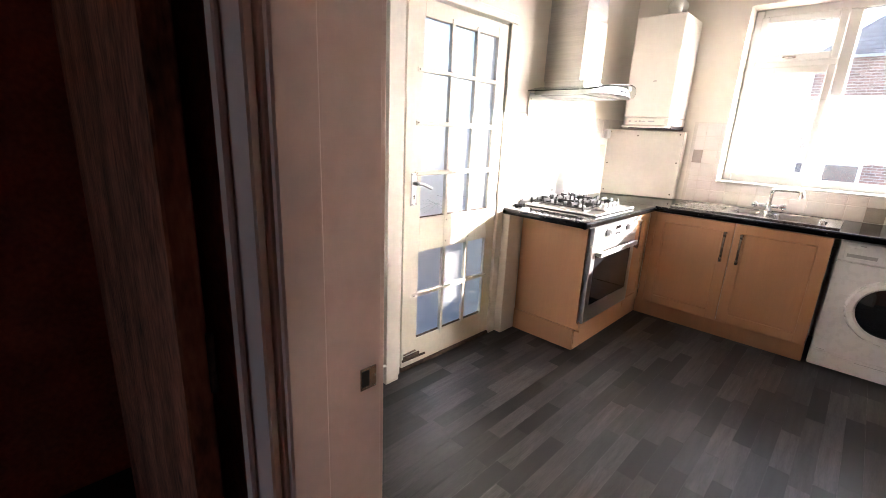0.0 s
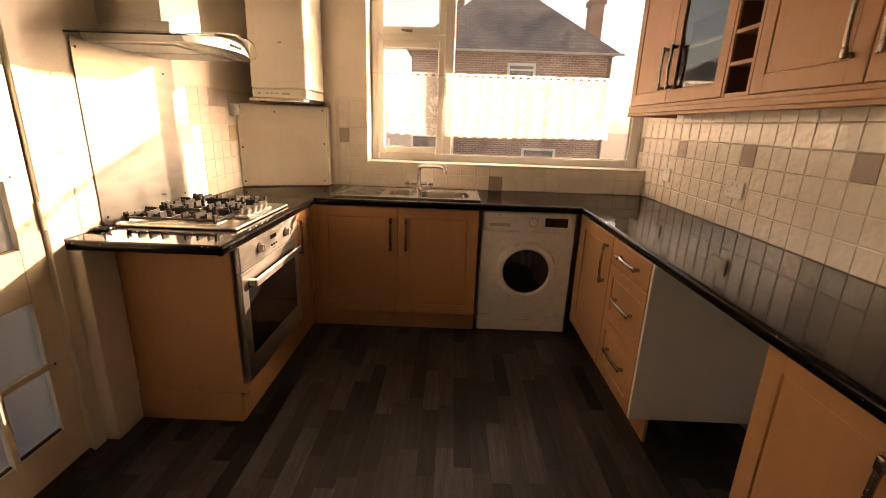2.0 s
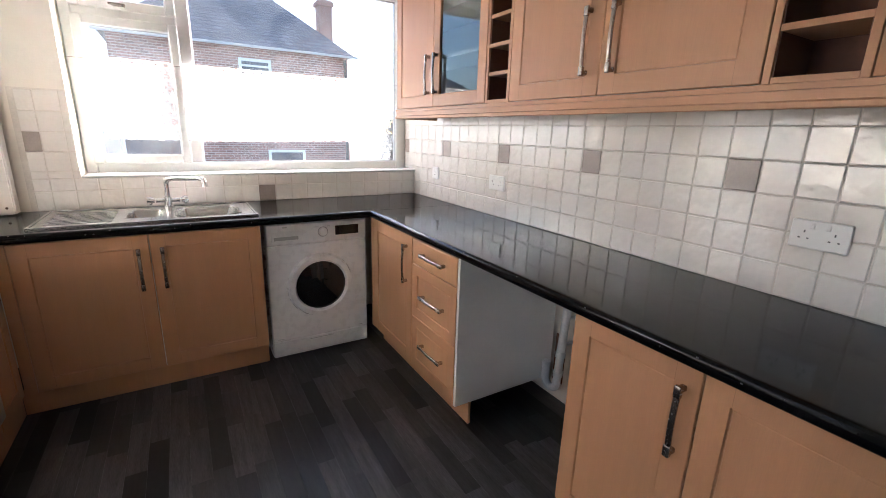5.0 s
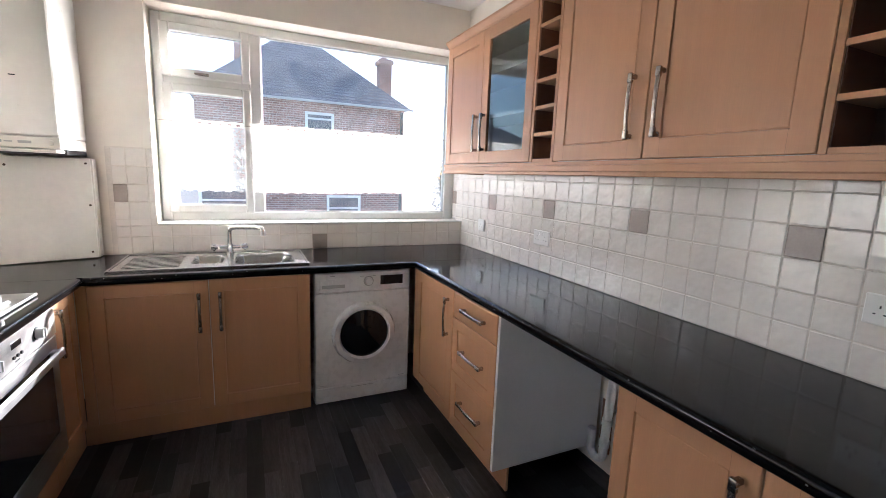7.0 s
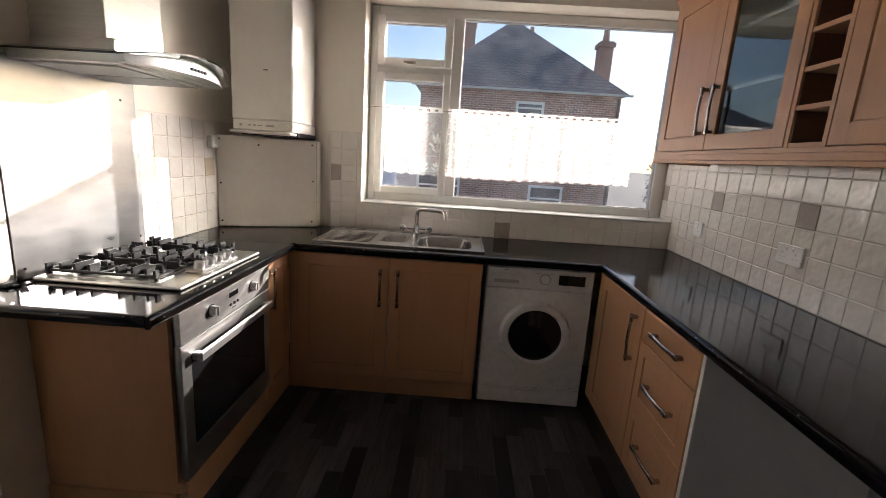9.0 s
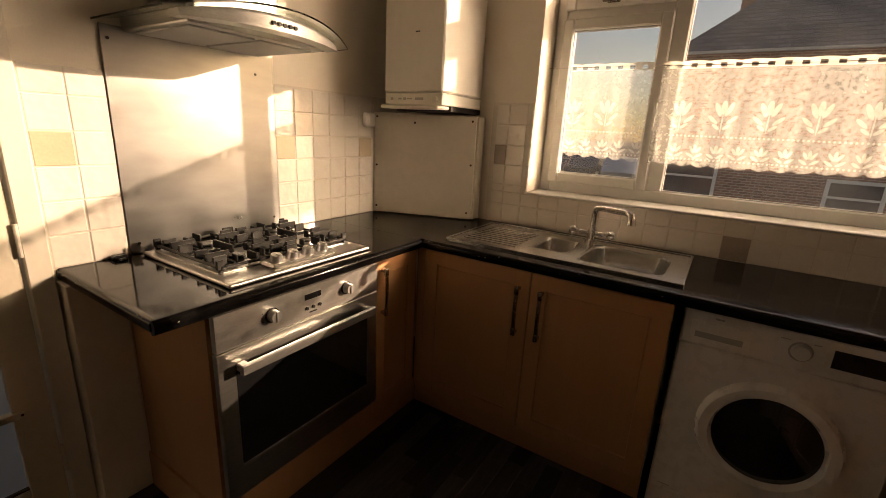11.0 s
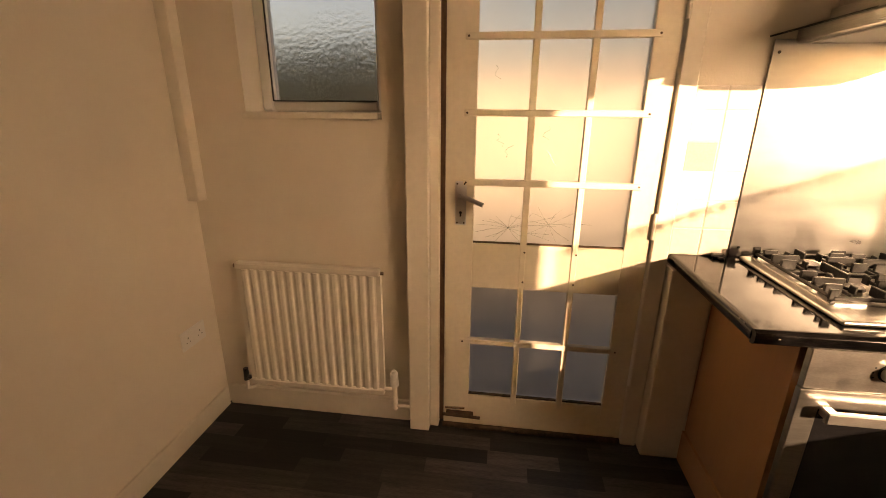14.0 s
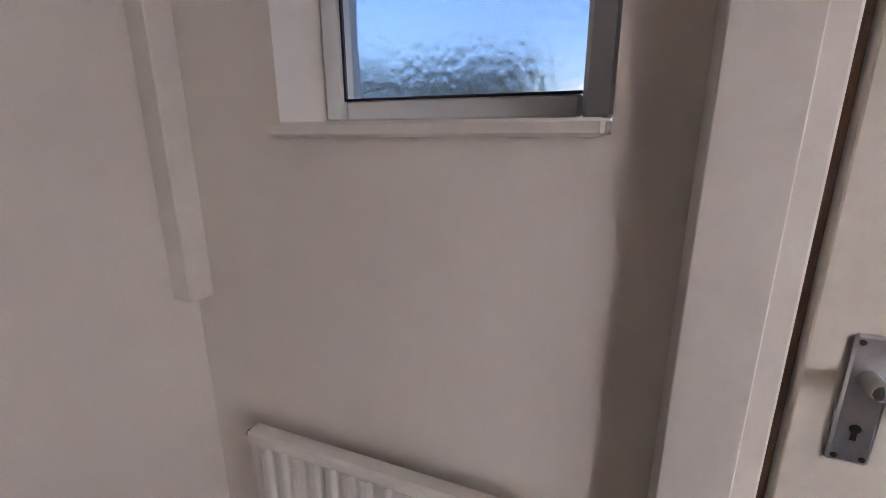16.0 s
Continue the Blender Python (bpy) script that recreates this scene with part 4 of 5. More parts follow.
for y, z in ((2.19, 1.60), (2.705, 1.555), (2.76, 0.95), (2.20, 0.93)):
    bm = bmesh.new()
    rod(bm, (0.0106, y, z), (0.013, y, z), 0.005, n=12)
    part("screw", bm, IRON, sp)


def boiler():
    b = thing("boiler", (0.35, 3.55, 1.46), "white wall-hung gas boiler with control strip", "boiler")
    x0, x1, y0 = 0.170, 0.526, 3.335
    part("casing", boxes((x0, y0, 1.545, x1, L - 0.002, 2.29), bevel=0.008), BOILERWHITE, b)
    cp = part("control_strip", boxes((x0 + 0.003, y0 + 0.004, 1.488, x1 - 0.003, L - 0.002, 1.543), bevel=0.004), BOILERWHITE, b)
    part("drip_lip", boxes((x0 - 0.012, y0 - 0.018, 1.468, x1 - 0.01, y0 + 0.09, 1.484), bevel=0.006), BOILERWHITE, b)
    # solid black slab that paints the shade under the open casing
    part("underside", boxes((x0 + 0.01, y0 + 0.092, 1.462, x1 - 0.005, L - 0.002, 1.487)), BLACK, b, "dark open underside")
    m = face((x0, y0 + 0.004, 1.515), *S)
    for u in (0.318,):
        bm = bmesh.new()
        rod(bm, m @ Vector((u, 0, 0)), m @ Vector((u, 0, 0.012)), 0.013, 0.011, n=20)
        part("dial", bm, BOILERWHITE, cp, smooth=True)
    for u, w, hh in ((0.05, 0.016, 0.012), (0.10, 0.02, 0.008), (0.13, 0.014, 0.012), (0.16, 0.03, 0.006), (0.22, 0.05, 0.012), (0.225, 0.03, 0.006)):
        part("switch", boxes((u - w / 2, -hh / 2, 0, u + w / 2, hh / 2, 0.002), m=m), GREYPLASTIC, cp)
    part("badge", boxes((0.19, 0.30, 0.0, 0.215, 0.305, 0.0052), m=m), BLACK, b)
    bm = bmesh.new()
    rod(bm, (0.35, 3.58, 2.291), (0.35, 3.58, 2.38), 0.05, n=24)
    sweep(bm, [(0.35, 3.58, 2.37), (0.35, 3.585, 2.40), (0.35, 3.61, 2.42), (0.35, 3.728, 2.42)], 0.05, 20)
    part("flue", bm, BOILERWHITE, b, smooth=True)
    p = thing("boiler_boxing", (0.3, 3.6, 0.89), "white painted boxing panel hiding boiler pipes", "boxing")
    m = Matrix.Translation((0.012, 3.435, 0.894)) @ pose(0, 0, 0, 0, 0, math.degrees(math.atan2(0.205, 0.565)))
    part("panel", boxes((0, 0, 0, 0.582, 0.014, 0.558), bevel=0.003, m=m), GLOSS, p)
    part("side_panel", boxes((0.548, 3.652, 0.894, 0.562, L - 0.009, 1.450), bevel=0.002), GLOSS, p)
    part("top_strip", boxes((0.02, 3.67, 1.440, 0.547, L - 0.009, 1.450)), GLOSS, p)
    for x, z in ((0.02, 0.535), (0.24, 0.51), (0.560, 0.53), (0.02, 0.27), (0.564, 0.30), (0.02, 0.035), (0.556, 0.035)):
        bm = bmesh.new()
        rod(bm, m @ Vector((x, 0, z)), m @ Vector((x, -0.0025, z)), 0.006, n=10)
        part("screw", bm, RUST, p)
    s = thing("junction_box", (0.02, 3.38, 1.37), "small white fused switch box", "switch")
    part("body", boxes((0.009, 3.345, 1.37, 0.045, 3.415, 1.445), bevel=0.006), SOCKET, s)
    part("switch", boxes((0.045, 3.368, 1.395, 0.049, 3.392, 1.42), bevel=0.001), SOCKET, s)


boiler()


def washing_machine():
    w = thing("washing_machine", (1.985, 3.4, 0), "white front-loading washing machine with dark round door", "washing machine")
    x0, x1, y0 = 1.685, 2.282, 3.135
    part("body", boxes((x0, y0 + 0.012, 0.012, x1, 3.70, 0.838), bevel=0.008), WHITEGOODS, w)
    m = face((x0, y0 + 0.012, 0.012), *S)
    ww = x1 - x0
    part("front_panel", boxes((0.003, 0.105, 0, ww - 0.003, 0.700, 0.010), (0.003, 0.003, 0, ww - 0.003, 0.102, 0.009), bevel=0.004, m=m), WHITEGOODS, w)
    cp = part("control_panel", boxes((0.003, 0.703, 0, ww - 0.003, 0.824, 0.013), bevel=0.005, m=m), WHITEGOODS, w)
    part("drawer", boxes((0.03, 0.722, 0.0132, 0.205, 0.79, 0.017), bevel=0.003, m=m), WHITEGOODS, cp)
    part("drawer_grip", boxes((0.045, 0.733, 0.0172, 0.18, 0.753, 0.0185), m=m), GREYPLASTIC, cp)
    part("display", boxes((0.40, 0.738, 0.0132, 0.545, 0.795, 0.0145), m=m), BLACKGLASS, cp, "black display panel")
    bm = bmesh.new()
    rod(bm, m @ Vector((0.325, 0.765, 0.013)), m @ Vector((0.325, 0.765, 0.032)), 0.026, 0.022, n=28)
    box(bm, 0.323, 0.765, 0.032, 0.327, 0.786, 0.034, 0, m)
    part("dial", bm, WHITEGOODS, cp, smooth=True)
    bm = bmesh.new()
    rod(bm, m @ Vector((0.325, 0.765, 0.0131)), m @ Vector((0.325, 0.765, 0.0150)), 0.031, n=28)
    part("dial_ring", bm, GREYPLASTIC, cp)
    part("marking", boxes((0.095, 0.803, 0.0132, 0.12, 0.809, 0.0136), (0.35, 0.795, 0.0132, 0.37, 0.798, 0.0136), (0.27, 0.795, 0.0132, 0.295, 0.798, 0.0136), m=m), GREYPLASTIC, cp)["kind"] = "stuff"
    part("foot_mark", boxes((0.03, 0.118, 0.0095, 0.07, 0.1205, 0.0105), (0.22, 0.085, 0.0085, 0.37, 0.0875, 0.0095), (0.53, 0.118, 0.0095, 0.565, 0.1205, 0.0105), m=m), GREYPLASTIC, w)["kind"] = "stuff"
    # porthole
    c = m @ Vector((0.30, 0.435, 0.010))

    def ring(r0, r1, d0, d1, name, mat, parent, label=""):
        bm = bmesh.new()
        prof = [(r0, d0), (r0 + (r1 - r0) * 0.2, d1), (r0 + (r1 - r0) * 0.75, d1), (r1, d0 * 0.2), (r1, -0.002), (r0, -0.002)]
        rows = []
        n = 48
        for i in range(n):
            a = 2 * math.pi * i / n
            rows.append([bm.verts.new(c + Vector((r * math.cos(a), -d, r * math.sin(a)))) for r, d in prof])
        for i in range(n):
            for j in range(len(prof)):
                bm.faces.new((rows[i][j], rows[(i + 1) % n][j], rows[(i + 1) % n][(j + 1) % len(prof)], rows[i][(j + 1) % len(prof)]))
        return part(name, bm, mat, parent, label, smooth=True)

    door = ring(0.150, 0.200, 0.012, 0.034, "door", WHITEGOODS, w, "white porthole rim")
    bm = bmesh.new()
    n = 40
    prev = None
    for r, d in ((0.1495, 0.012), (0.12, 0.018), (0.09, 0.024), (0.05, 0.028), (0.012, 0.0295)):
        row = [bm.verts.new(c + Vector((r * math.cos(2 * math.pi * i / n), -d, r * math.sin(2 * math.pi * i / n)))) for i in range(n)]
        if prev:
            for i in range(n):
                bm.faces.new((prev[i], prev[(i + 1) % n], row[(i + 1) % n], row[i]))
        prev = row
    bm.faces.new(prev)
    part("glass", bm, DRUMGLASS, door, "dark domed porthole glass", smooth=True)
    part("handle", boxes((0.452, 0.375, 0.034, 0.480, 0.495, 0.045), bevel=0.005, m=m), WHITEGOODS, door)
    for x in (x0 + 0.05, x1 - 0.05):
        bm = bmesh.new()
        rod(bm, (x, y0 + 0.07, 0.001), (x, y0 + 0.07, 0.013), 0.02)
        part("foot", bm, BLACK, w)


DRUMGLASS = material("dark_porthole_glass", (0.012, 0.012, 0.013), 0.04, vary=0.3, scale=12, coat=0.5)
washing_machine()


def sink():
    s = thing("kitchen_sink", (1.18, 3.42, 0.89), "stainless steel one and a half bowl sink with drainer", "sink")
    z = 0.8905
    x0, x1, y0, y1 = 0.690, 1.668, 3.175, 3.655
    holes = ((1.045, 3.30, 1.215, 3.545), (1.265, 3.235, 1.60, 3.565))
    bm = bmesh.new()
    t = z + 0.006
    (a0, b0, a1, b1), (c0, d0, c1, d1) = holes
    plate(bm, (x0, a0, a1, c0, c1, x1), (y0, d0, b0, b1, d1, y1), z, t, ((1, 2), (3, 1), (3, 2), (3, 3)))
    part("deck", bm, SINKSTEEL, s)
    for r in ((x0, y0, x1, y0 + 0.012), (x0, y1 - 0.012, x1, y1), (x0, y0 + 0.0125, x0 + 0.012, y1 - 0.0125), (x1 - 0.012, y0 + 0.0125, x1, y1 - 0.0125)):
        part("rim", boxes((r[0], r[1], t + 0.0002, r[2], r[3], t + 0.004), bevel=0.0018), SINKSTEEL, s)
    bm = bmesh.new()
    for k in range(9):
        y = 3.25 + 0.036 * k
        box(bm, 0.74, y, t, 1.00, y + 0.012, t + 0.003, 0.0014)
    part("drainer_ribs", bm, SINKSTEEL, s)
    for (xa, ya, xb, yb), dep in zip(holes, (0.11, 0.165)):
        bm = bmesh.new()
        rings = []
        for q, dz, e in ((-0.003, 0.0005, 0.04), (0.002, 0.0, 0.30), (0.010, -0.010, 0.34), (0.016, -dep + 0.03, 0.36), (0.045, -dep, 0.4)):
            ring = []
            cx, cy, hx, hy = (xa + xb) / 2, (ya + yb) / 2, (xb - xa) / 2 - q, (yb - ya) / 2 - q
            for i in range(40):
                a = 2 * math.pi * i / 40
                ca, sa = math.cos(a), math.sin(a)
                ring.append(bm.verts.new((cx + hx * math.copysign(abs(ca) ** e, ca), cy + hy * math.copysign(abs(sa) ** e, sa), t + dz)))
            rings.append(ring)
        for r1, r2 in zip(rings, rings[1:]):
            for i in range(40):
                bm.faces.new((r1[i], r1[(i + 1) % 40], r2[(i + 1) % 40], r2[i]))
        bm.faces.new(rings[-1])
        b = part("bowl", bm, SINKSTEEL, s, smooth=True)
        bm = bmesh.new()
        rod(bm, ((xa + xb) / 2, (ya + yb) / 2, t - dep), ((xa + xb) / 2, (ya + yb) / 2, t - dep + 0.003), 0.028, n=24)
        part("waste", bm, CHROME, b)
    p = thing("mixer_tap", (1.30, 3.60, 0.9), "chrome mixer tap with swan neck and cross handles", "tap")
    bx, by = 1.238, 3.600
    bm = bmesh.new()
    rod(bm, (bx, by, t), (bx, by, t + 0.012), 0.028, n=24)
    rod(bm, (bx, by, t + 0.012), (bx, by, t + 0.06), 0.02, n=20)
    rod(bm, (bx - 0.06, by, t + 0.042), (bx + 0.06, by, t + 0.042), 0.012, n=16)
    part("body", bm, CHROME, p, smooth=True)
    bm = bmesh.new()
    d = Vector((0.75, -0.66, 0)).normalized()
    base = Vector((bx, by, t + 0.05))
    pts = [base, base + Vector((0, 0, 0.07))]
    pts += arc(base + Vector((0, 0, 0.085)) + d * 0.03, 0.03, 180, 95, d, (0, 0, 1), 6)
    pts += [base + d * 0.06 + Vector((0, 0, 0.120)), base + d * 0.22 + Vector((0, 0, 0.130)), base + d * 0.245 + Vector((0, 0, 0.124)), base + d * 0.253 + Vector((0, 0, 0.095))]
    sweep(bm, pts, 0.0142, 14)
    rod(bm, base + d * 0.2525 + Vector((0, 0, 0.112)), base + d * 0.254 + Vector((0, 0, 0.084)), 0.0175, 0.019, n=18)
    part("spout", bm, CHROME, p, smooth=True)
    for sgn in (-1, 1):
        bm = bmesh.new()
        c = Vector((bx + sgn * 0.066, by, t + 0.042))
        rod(bm, c, c + Vector((sgn * 0.012, 0, 0.002)), 0.014, n=16)
        rod(bm, c + Vector((sgn * 0.010, 0, 0.002)), c + Vector((sgn * 0.038, 0, 0.005)), 0.021, 0.018, n=16)
        for q in range(4):
            a = math.pi / 4 + q * math.pi / 2
            e = c + Vector((sgn * 0.022, 0, 0))
            rod(bm, e, e + Vector((0, 0.026 * math.cos(a), 0.026 * math.sin(a))), 0.006, n=8)
        part("cross_handle", bm, CHROME, p, smooth=True)


SINKSTEEL = material("sink_steel", (0.55, 0.54, 0.52), 0.24, 1.0, vary=0.06, scale=8, stretch=(1, 12, 1), stains=0.15)
sink()


# ---- fittings ----
def socket(name, m, double, label):
    s = thing(name, m.translation, label, "socket")
    w = 0.146 if double else 0.086
    p = part("plate", boxes((-w / 2, -0.043, 0, w / 2, 0.043, 0.009), bevel=0.003, m=m), SOCKET, s)
    for c in ((-0.037, 0.037) if double else (0,)):
        part("pin_holes", boxes((c - 0.002, 0.004, 0.009, c + 0.002, 0.012, 0.0094), (c - 0.014, -0.014, 0.009, c - 0.008, -0.010, 0.0094), (c + 0.008, -0.014, 0.009, c + 0.014, -0.010, 0.0094), m=m), BLACK, p)
        x = c + (0.018 if c < 0 else -0.018 if c > 0 else 0)
        part("rocker", boxes((x - 0.005, 0.018, 0.009, x + 0.005, 0.032, 0.0125), bevel=0.001, m=m), SOCKET, p)
    return s


xe = W - 0.0095
socket("wall_socket", face((xe, 2.65, 1.09), *WE), True, "white double socket on the tiled wall")
socket("wall_socket", face((xe, 3.375, 1.083), *WE), False, "white single switched socket on the tiled wall")
socket("wall_socket", face((xe, 1.10, 1.105), *WE), True, "white double socket on the tiled wall")
socket("wall_socket", face((0.17, 0.0005, 0.465), (-1, 0, 0), (0, 1, 0)), True, "white double socket low on the plain wall")


def radiator():
    r = thing("radiator", (0.06, 0.5, 0.17), "white single panel radiator under the small window", "radiator")
    y0, y1, z0, z1 = 0.183, 0.828, 0.175, 0.782
    bm = bmesh.new()
    # ribbed sheet: a wavy section, closed at the back
    n, secs = 15, []
    sec = [(0.068, y0), (0.068, y0 + 0.02)]
    step = (y1 - y0 - 0.04) / n
    for k in range(n):
        a = y0 + 0.02 + k * step
        sec += [(0.069, a + step * 0.06), (0.0702, a + step * 0.14), (0.0765, a + step * 0.26), (0.0785, a + step * 0.36), (0.0785, a + step * 0.66), (0.0765, a + step * 0.76), (0.0702, a + step * 0.88), (0.069, a + step * 0.96)]
    sec += [(0.068, y1 - 0.02), (0.068, y1), (0.045, y1), (0.045, y0)]
    lo = [bm.verts.new((x, y, z0 + 0.03)) for x, y in sec]
    hi = [bm.verts.new((x, y, z1 - 0.03)) for x, y in sec]
    for k in range(len(sec)):
        q = (k + 1) % len(sec)
        bm.faces.new((lo[k], lo[q], hi[q], hi[k]))
    bm.faces.new(lo); bm.faces.new(hi)
    part("panel", bm, RADPAINT, r)
    part("bottom_rim", boxes((0.042, y0, z0, 0.080, y1, z0 + 0.03), bevel=0.006), RADPAINT, r)
    part("top_rim", boxes((0.042, y0, z1 - 0.03, 0.080, y1, z1), bevel=0.006), RADPAINT, r)
    part("bracket", boxes((0.002, y0 + 0.1, 0.3, 0.0415, y0 + 0.13, 0.70), (0.002, y1 - 0.13, 0.3, 0.0415, y1 - 0.10, 0.70)), RADPAINT, r)
    bm = bmesh.new()
    rod(bm, (0.06, y1, z1 - 0.02), (0.06, y1 + 0.012, z1 - 0.02), 0.008, n=10)
    rod(bm, (0.06, y0 - 0.012, z1 - 0.02), (0.06, y0, z1 - 0.02), 0.008, n=10)
    part("bleed_plug", bm, NICKEL, r)
    bm = bmesh.new()
    rod(bm, (0.062, y1, 0.20), (0.062, y1 + 0.045, 0.20), 0.010, n=12)
    rod(bm, (0.062, y1 + 0.045, 0.10), (0.062, y1 + 0.045, 0.225), 0.012, n=14)
    rod(bm, (0.062, y1 + 0.045, 0.118), (0.062, y1 + 0.19, 0.112), 0.008, n=12)
    part("valve_body", bm, RADPAINT, r, "paint-spattered valve and pipe", smooth=True)
    bm = bmesh.new()
    rod(bm, (0.062, y1 + 0.045, 0.225), (0.062, y1 + 0.045, 0.285), 0.020, 0.017, n=16)
    rod(bm, (0.062, y1 + 0.045, 0.285), (0.062, y1 + 0.045, 0.30), 0.017, 0.010, n=16)
    part("valve_head", bm, SOCKET, r, "white thermostatic valve head", smooth=True)
    bm = bmesh.new()
    rod(bm, (0.062, y0, 0.20), (0.062, y0 - 0.03, 0.20), 0.010, n=12)
    rod(bm, (0.062, y0 - 0.03, 0.185), (0.062, y0 - 0.03, 0.245), 0.014, 0.011, n=12)
    part("lockshield", bm, BLACK, r, "black lockshield valve", smooth=True)
    bm = bmesh.new()
    rod(bm, (0.062, y0 - 0.03, 0.185), (0.062, y0 - 0.03, 0.135), 0.008, n=12)
    sweep(bm, [(0.062, y0 - 0.03, 0.14), (0.05, y0 - 0.02, 0.13), (0.03, y0, 0.13), (0.03, y1 + 0.04, 0.125)], 0.008, 10)
    part("pipe", bm, RADPAINT, r, smooth=True)


radiator()


def pipes():
    p = thing("waste_pipe", (2.85, 1.98, 0.05), "grey plastic waste standpipe with a bend in the appliance gap", "pipe")
    bm = bmesh.new()
    sweep(bm, [(2.862, 1.962, 0.60), (2.855, 1.968, 0.40), (2.85, 1.975, 0.16)] + arc((2.85, 2.015, 0.15), 0.04, 180, 360, (0, 1, 0), (0, 0, 1), 10) + [(2.85, 2.055, 0.24)], 0.0205, 16)
    part("standpipe", bm, PIPEGREY, p, smooth=True)
    bm = bmesh.new()
    rod(bm, (2.8625, 1.9615, 0.599), (2.8628, 1.961, 0.6025), 0.018, n=16)
    part("open_end", bm, BLACK, p)
    for z, dx, dy in ((0.19, 0.8508, 1.9738), (0.30, 0.853, 1.9708)):
        bm = bmesh.new()
        rod(bm, (2 + dx, dy, z), (2 + dx + 0.0008, dy - 0.0008, z + 0.03), 0.0245, n=18)
        part("collar", bm, PIPEGREY, p, smooth=True)
    for z in (0.36, 0.50):
        bm = boxes((2.878, 1.955, z, 2.929, 1.972, z + 0.012), bevel=0.002)
        part("clip", bm, PIPEGREY, p)
    c = thing("copper_pipe", (2.90, 1.90, 0.0), "tarnished copper supply pipes in the appliance gap", "pipe")
    for y, top in ((1.905, 0.85), (1.878, 0.45)):
        bm = bmesh.new()
        sweep(bm, [(2.905, y, 0.0), (2.903, y, top * 0.5), (2.905, y + 0.01, top)], 0.0075, 10)
        part("pipe", bm, COPPER, c, smooth=True)
    bm = bmesh.new()
    sweep(bm, [(2.905, 1.905, 0.12), (2.87, 1.90, 0.11), (2.86, 1.87, 0.11), (2.86, 1.75, 0.10)], 0.0075, 10)
    part("branch", bm, COPPER, c, smooth=True)
    b = thing("service_hole", (2.928, 2.04, 0.13), "dark broken hole in the plaster behind the pipes", "hole")
    # a thin flat plate; the hole's inner shade is only its dark colour
    part("hole", boxes((2.925, 2.005, 0.10, 2.9295, 2.078, 0.37), bevel=0.002), RECESS_SHADE, b)
    k = thing("worktop_clip", (0.03, 2.125, 0.89), "small black plastic clip on the worktop by the wall", "clip")
    part("body", boxes((0.012, 2.105, 0.8905, 0.042, 2.150, 0.905), bevel=0.004), BLACK, k)
    part("tongue", boxes((0.042, 2.118, 0.8905, 0.056, 2.138, 0.898), bevel=0.002), BLACK, k)


pipes()


# ---- lace cafe curtain on a wire ----
def curtain_wire():
    y = YW - 0.075
    bm = bmesh.new()
    sweep(bm, [(0.844, y, 1.712), (1.9, y, 1.706), (2.928, y, 1.712)], 0.0014, 6)
    w = thing("curtain_wire", (1.9, y, 1.706), "thin stretched wire across the window", "curtain wire")
    part("wire", bm, NICKEL, w)


def curtain(x0, x1, label):
    """A width of gathered lace on the wire: a taped heading with eyelet gaps, loose folds and a scalloped hem."""
    c = thing("cafe_curtain", ((x0 + x1) / 2, YW - 0.075, 1.72), label, "curtain", "lace curtains")
    y = YW - 0.075
    bm = bmesh.new()
    n, rows = int((x1 - x0) * 250), 24
    grid = []

    def fold(x):
        return 0.0024 * math.sin(x * 61) + 0.0020 * math.sin(x * 37 + 1.3) + 0.001 * math.sin(x * 113) + 0.006 * math.sin(x * 9) + 0.005 * max(0.0, math.sin(x * 22 + 0.6)) ** 6

    for i in range(n + 1):
        x = x0 + (x1 - x0) * i / n
        hem = 1.287 - 0.013 * abs(math.sin(x * 42)) + 0.008 * math.sin(x * 3)
        top = 1.694
        grid.append([bm.verts.new((x + 0.004 * math.sin(j / rows * 3 + x * 20), y + fold(x) * (0.5 + 0.7 * j / rows), top + (hem - top) * j / rows)) for j in range(rows + 1)])
    for i in range(n):
        for j in range(rows):
            bm.faces.new((grid[i][j], grid[i + 1][j], grid[i + 1][j + 1], grid[i][j + 1]))
    bmesh.ops.solidify(bm, geom=bm.faces[:], thickness=0.0006)
    head = bmesh.new()
    step = 0.008
    for i in range(int((x1 - x0) / step)):
        x = x0 + step * i
        dy, k = fold(x) * 0.5, i % 7
        crest = 1.724 + 0.004 * abs(math.sin(x * 28))
        for za, zb in ((crest, 1.7155), (1.6985, 1.6935)) if k in (0, 1, 2) else ((crest, 1.6935),):
            box(head, x, y + dy - 0.0006, zb, x + step, y + dy + 0.0006, za)
    hd = part("heading", head, HEADING, c, "dense white heading tape with eyelet gaps")
    hd["kind"] = "stuff"
    part("lace", bm, LACE, c, "white lace with leaf motifs", smooth=True)


